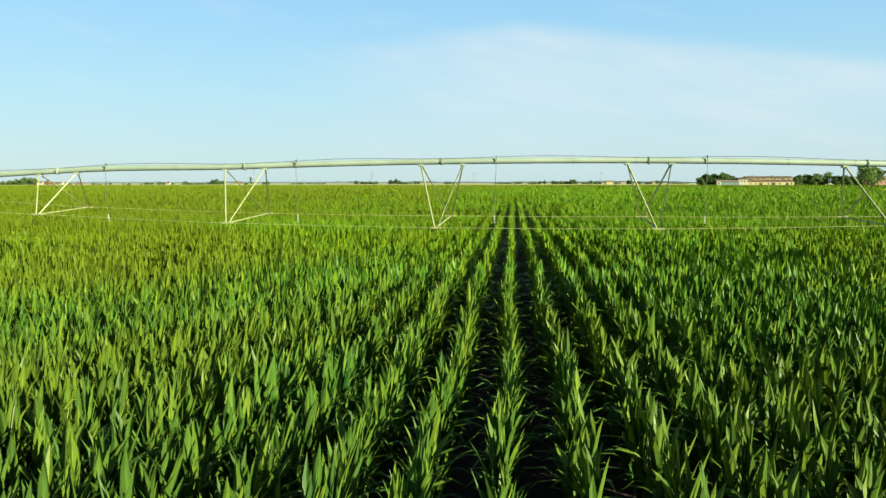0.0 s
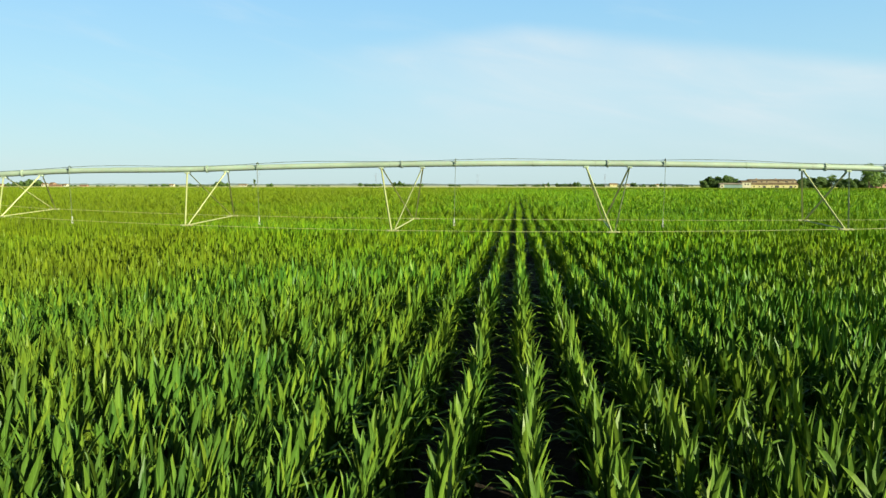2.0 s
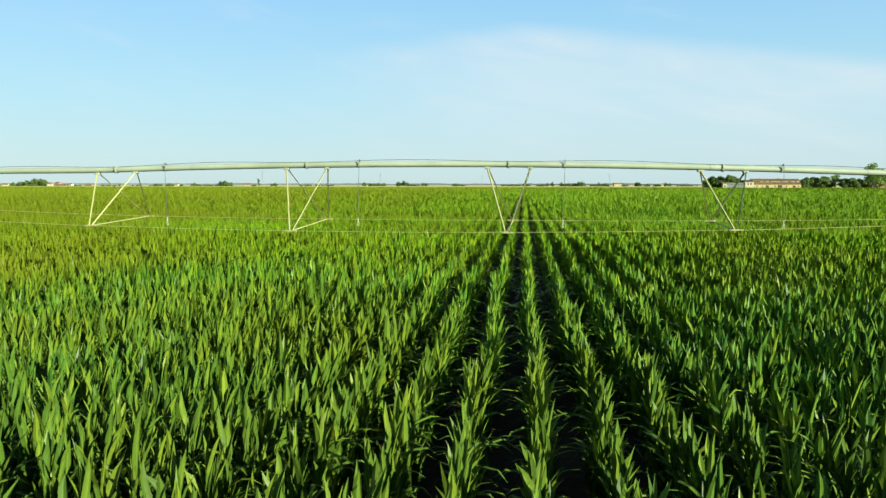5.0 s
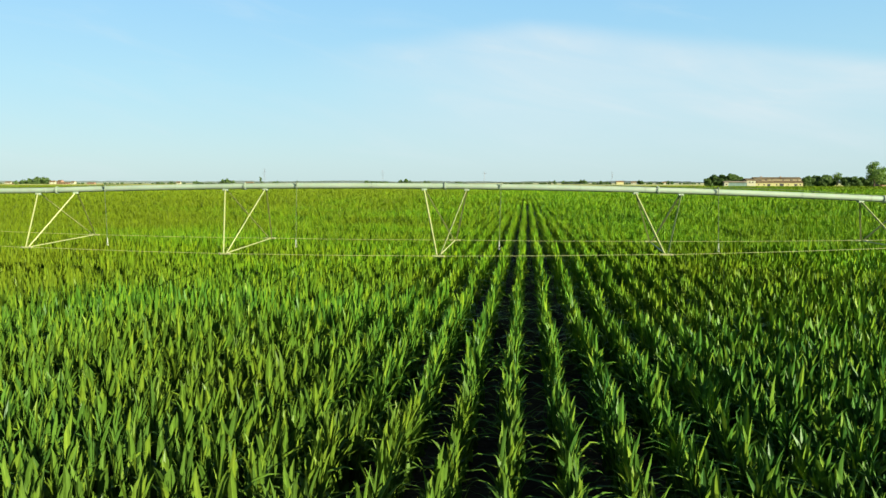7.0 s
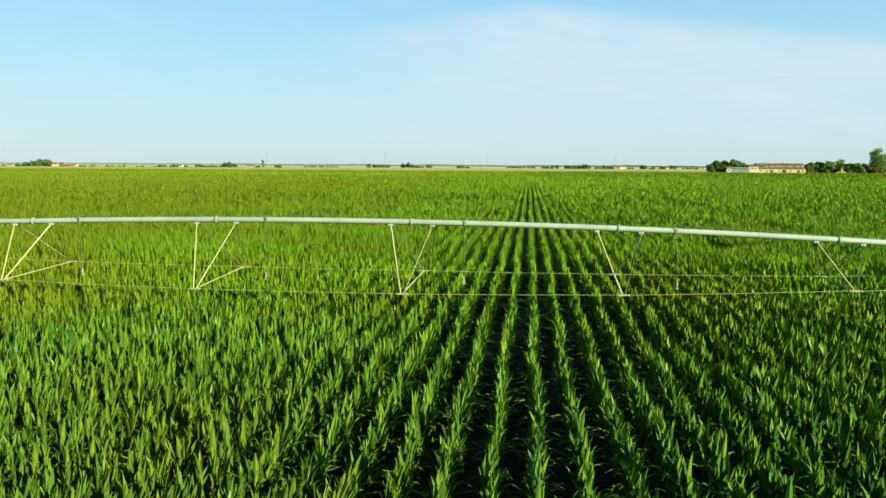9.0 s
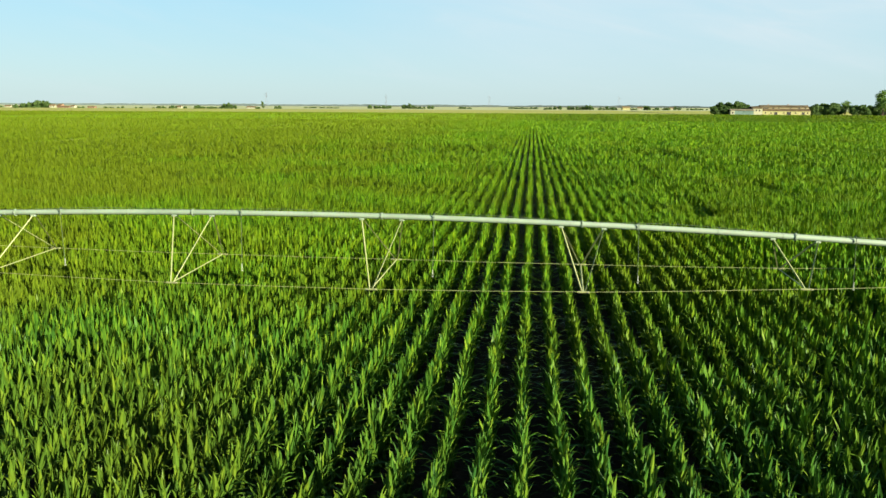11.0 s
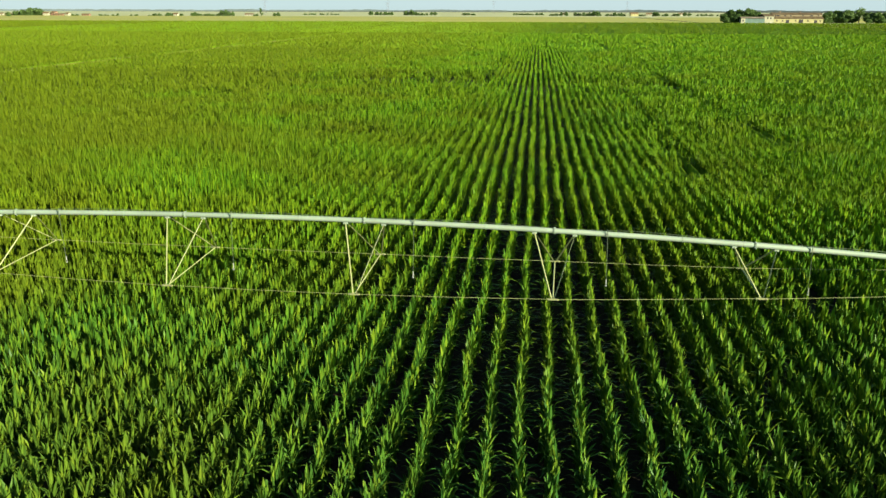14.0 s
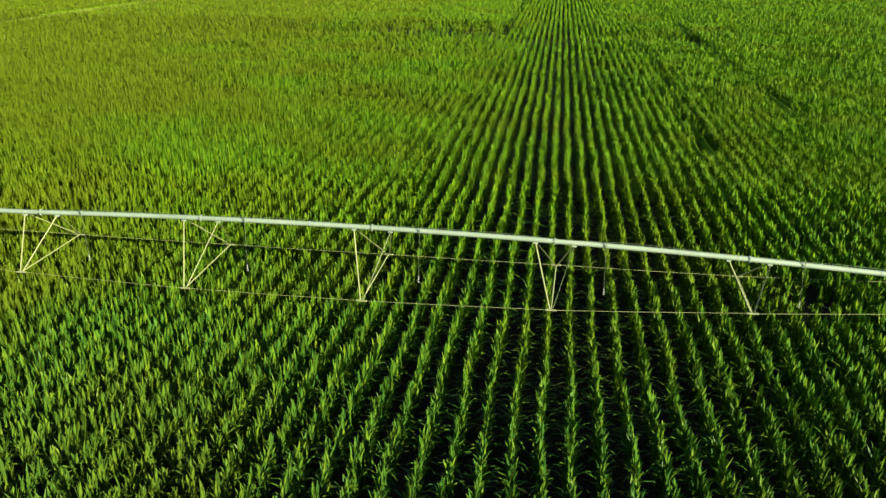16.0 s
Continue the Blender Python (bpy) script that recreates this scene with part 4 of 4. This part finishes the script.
tan_wall = make_plain("weathered_tan_wall", (0.115, 0.088, 0.045), (0.25, 0.225, 0.13), 0.11, 0.9, 0.1)
old_tile = make_plain("weathered_brown_tile", (0.058, 0.042, 0.019), (0.135, 0.106, 0.054), 0.22, 0.9, 0.1, 0, 0.4)
sheet_roof = make_plain("dusty_sheet_roof", (0.115, 0.10, 0.06), (0.175, 0.155, 0.10), 0.3, 0.8, 0.15)


def barn():
    b = thing("barn", "long cream farm barn with terracotta roofs and a lean-to", "barn", (193.5, 690, -0.2))
    bm = bmesh.new()
    add_box(bm, (7.5, 0, 0), (46, 11, 7.2))
    for s in (7.5, 45.7):
        add_gable(bm, s, 0, 11, 7.2, 1.35, 0.3)
    part("wall", bm, tan_wall, b)
    part("roof", gable_roof(bmesh.new(), 7.5, 46, 0, 11, 7.2, 1.4), old_tile, b, "weathered terracotta tiled roof")
    bm = bmesh.new()
    add_box(bm, (0, -4.2, 0), (7.5, 11, 6.0))
    part("end_block", bm, pale, b, "pale plastered end block")
    part("end_roof", gable_roof(bmesh.new(), 0, 7.3, -4.2, 11, 6.0, 1.5), old_tile, b)
    bm = bmesh.new()
    quad = [(7.6, -4.6, 3.9), (46.2, -4.6, 3.9), (46.2, -0.02, 5.6), (7.6, -0.02, 5.6)]
    low, high = [bm.verts.new(q) for q in quad], [bm.verts.new((q[0], q[1], q[2] + 0.22)) for q in quad]
    bm.faces.new(low)
    bm.faces.new(high)
    for k in range(4):
        bm.faces.new((low[k], low[(k + 1) % 4], high[(k + 1) % 4], high[k]))
    bmesh.ops.recalc_face_normals(bm, faces=bm.faces)
    part("lean_to_roof", bm, old_tile, b, "brown-red tiled lean-to roof")
    bm = bmesh.new()
    add_box(bm, (7.6, -4.2, 0), (46, -3.9, 3.85))
    part("lean_to_wall", bm, cream, b)
    for x, wide, high in ((9.4, 1.1, 1.1), (13.8, 1.2, 1.0), (17.0, 2.6, 2.9), (24.2, 1.0, 1.1), (27.0, 3.4, 3.2), (33.5, 1.2, 1.0), (39.0, 2.4, 2.8), (43.2, 1.1, 1.1)):
        opening(b, x, x + wide, 0.2 if high > 2 else 1.9, 0.2 + high if high > 2 else 1.9 + high, -4.2, tan_wall)
    for x, wide in ((9.0, 4.5), (16.5, 1.4), (21.0, 1.2), (30.5, 1.3), (36.8, 2.4), (42.5, 1.2)):
        opening(b, x, x + wide, 6.0, 6.8, 0, tan_wall)
    opening(b, 2.0, 3.2, 3.6, 5.0, -4.2, pale)
    opening(b, 4.4, 5.6, 3.6, 5.0, -4.2, pale)
    for x in (14.0, 30.0):
        bm = bmesh.new()
        add_box(bm, (x, 5.0, 8.3), (x + 0.9, 5.9, 9.6), 0.05)
        part("chimney", bm, brick_red, b)
    return b


def shed():
    s = thing("shed", "low farm shed clad in faded teal sheeting, with pale roof", "shed", (174, 680, -0.2))
    bm = bmesh.new()
    add_box(bm, (0, 0, 0), (3.2, 8, 4.4))
    part("wall", bm, pale, s)
    bm = bmesh.new()
    add_box(bm, (3.2, 0.4, 0), (18.5, 8, 4.0))
    part("open_bay", bm, teal_sheet, s, "faded teal sheet cladding")
    for k in range(6):
        bm = bmesh.new()
        add_box(bm, (5.2 + 2.6 * k, 0.15, 0), (5.35 + 2.6 * k, 0.4, 4.1))
        part("post", bm, teal_sheet, s)
    part("roof", gable_roof(bmesh.new(), 0, 18.5, 0, 8, 4.4, 0.9), sheet_roof, s, "pale dusty sheet roof")
    opening(s, 1.0, 2.2, 1.8, 3.2, 0, pale)
    return s


barn()
shed()
small_house(291, 652, 14, 9, 5.6, 2.4, brick_red, "weathered red-brick farmhouse with tiled roof")
CREAM, WHITE = "small cream house with red roof across the fields", "small white house with red roof across the fields"
PINK = "small pinkish brick house with tiled roof across the fields"
for x, y, w, d, t_, r_, wall, label, turn in ((-797, 1150, 9, 8, 3.2, 1.6, pale, WHITE, 8), (-787, 1154, 8, 7, 2.6, 1.4, brick_red, PINK, -6), (-721, 1146, 8, 8, 4.2, 1.9, pale, WHITE, 12), (-712, 1152, 7, 8, 4.8, 2.2, brick_red, PINK, -10),
                                               (-700, 1146, 13, 8, 2.5, 1.5, brick_red, PINK, 4), (-688.5, 1148, 6, 7, 3.6, 1.5, pale, WHITE, -5), (-659, 1148, 11, 7, 2.4, 1.3, brick_red, PINK, 3), (-517.5, 1146, 6, 6, 3.6, 1.4, pale, WHITE, 0), (-424, 1195, 13, 7, 3.2, 1.3, pale, WHITE, 6),
                                               (58, 1492, 10, 7, 3.2, 1.5, pale, WHITE, 0), (105, 1496, 12, 8, 3.0, 1.4, cream, CREAM, 0), (172, 1392, 13, 8, 4.6, 2.0, cream, CREAM, 9), (196, 1390, 9, 7, 4.0, 1.7, pale, WHITE, -6), (266, 1490, 10, 8, 3.6, 1.6, pale, WHITE, 4)):
    small_house(x, y, w, d, t_, r_, wall, label, turn)


def pylon(x, y, h):
    p = thing("pylon", "faint grey lattice power pylon on the horizon", "pylon", (x, y, -0.4), "power pylons")
    for sx in (-1, 1):
        for sy in (-1, 1):
            part("leg", add_rod(bmesh.new(), (sx * 2.4, sy * 2.4, 0), (sx * 0.35, sy * 0.35, h), 0.11, 0.07, 5), grey_metal, p)
    for k in range(6):
        q, q2 = k / 6, (k + 1) / 6
        a, b = 2.4 - 2.05 * q, 2.4 - 2.05 * q2
        part("brace", add_rod(bmesh.new(), (-a, -a, q * h), (b, -b, q2 * h), 0.06, sides=4), grey_metal, p)
        part("brace", add_rod(bmesh.new(), (a, -a, q * h), (-b, -b, q2 * h), 0.06, sides=4), grey_metal, p)
    for z, w in ((0.72, 4.5), (0.84, 5.5), (0.95, 4.0)):
        part("crossarm", add_rod(bmesh.new(), (-w, 0, z * h), (w, 0, z * h), 0.11, sides=5), grey_metal, p)


for x, y in ((-503, 1500), (-318, 1780), (-92, 1950), (226, 2000)):
    pylon(x, y, 31)
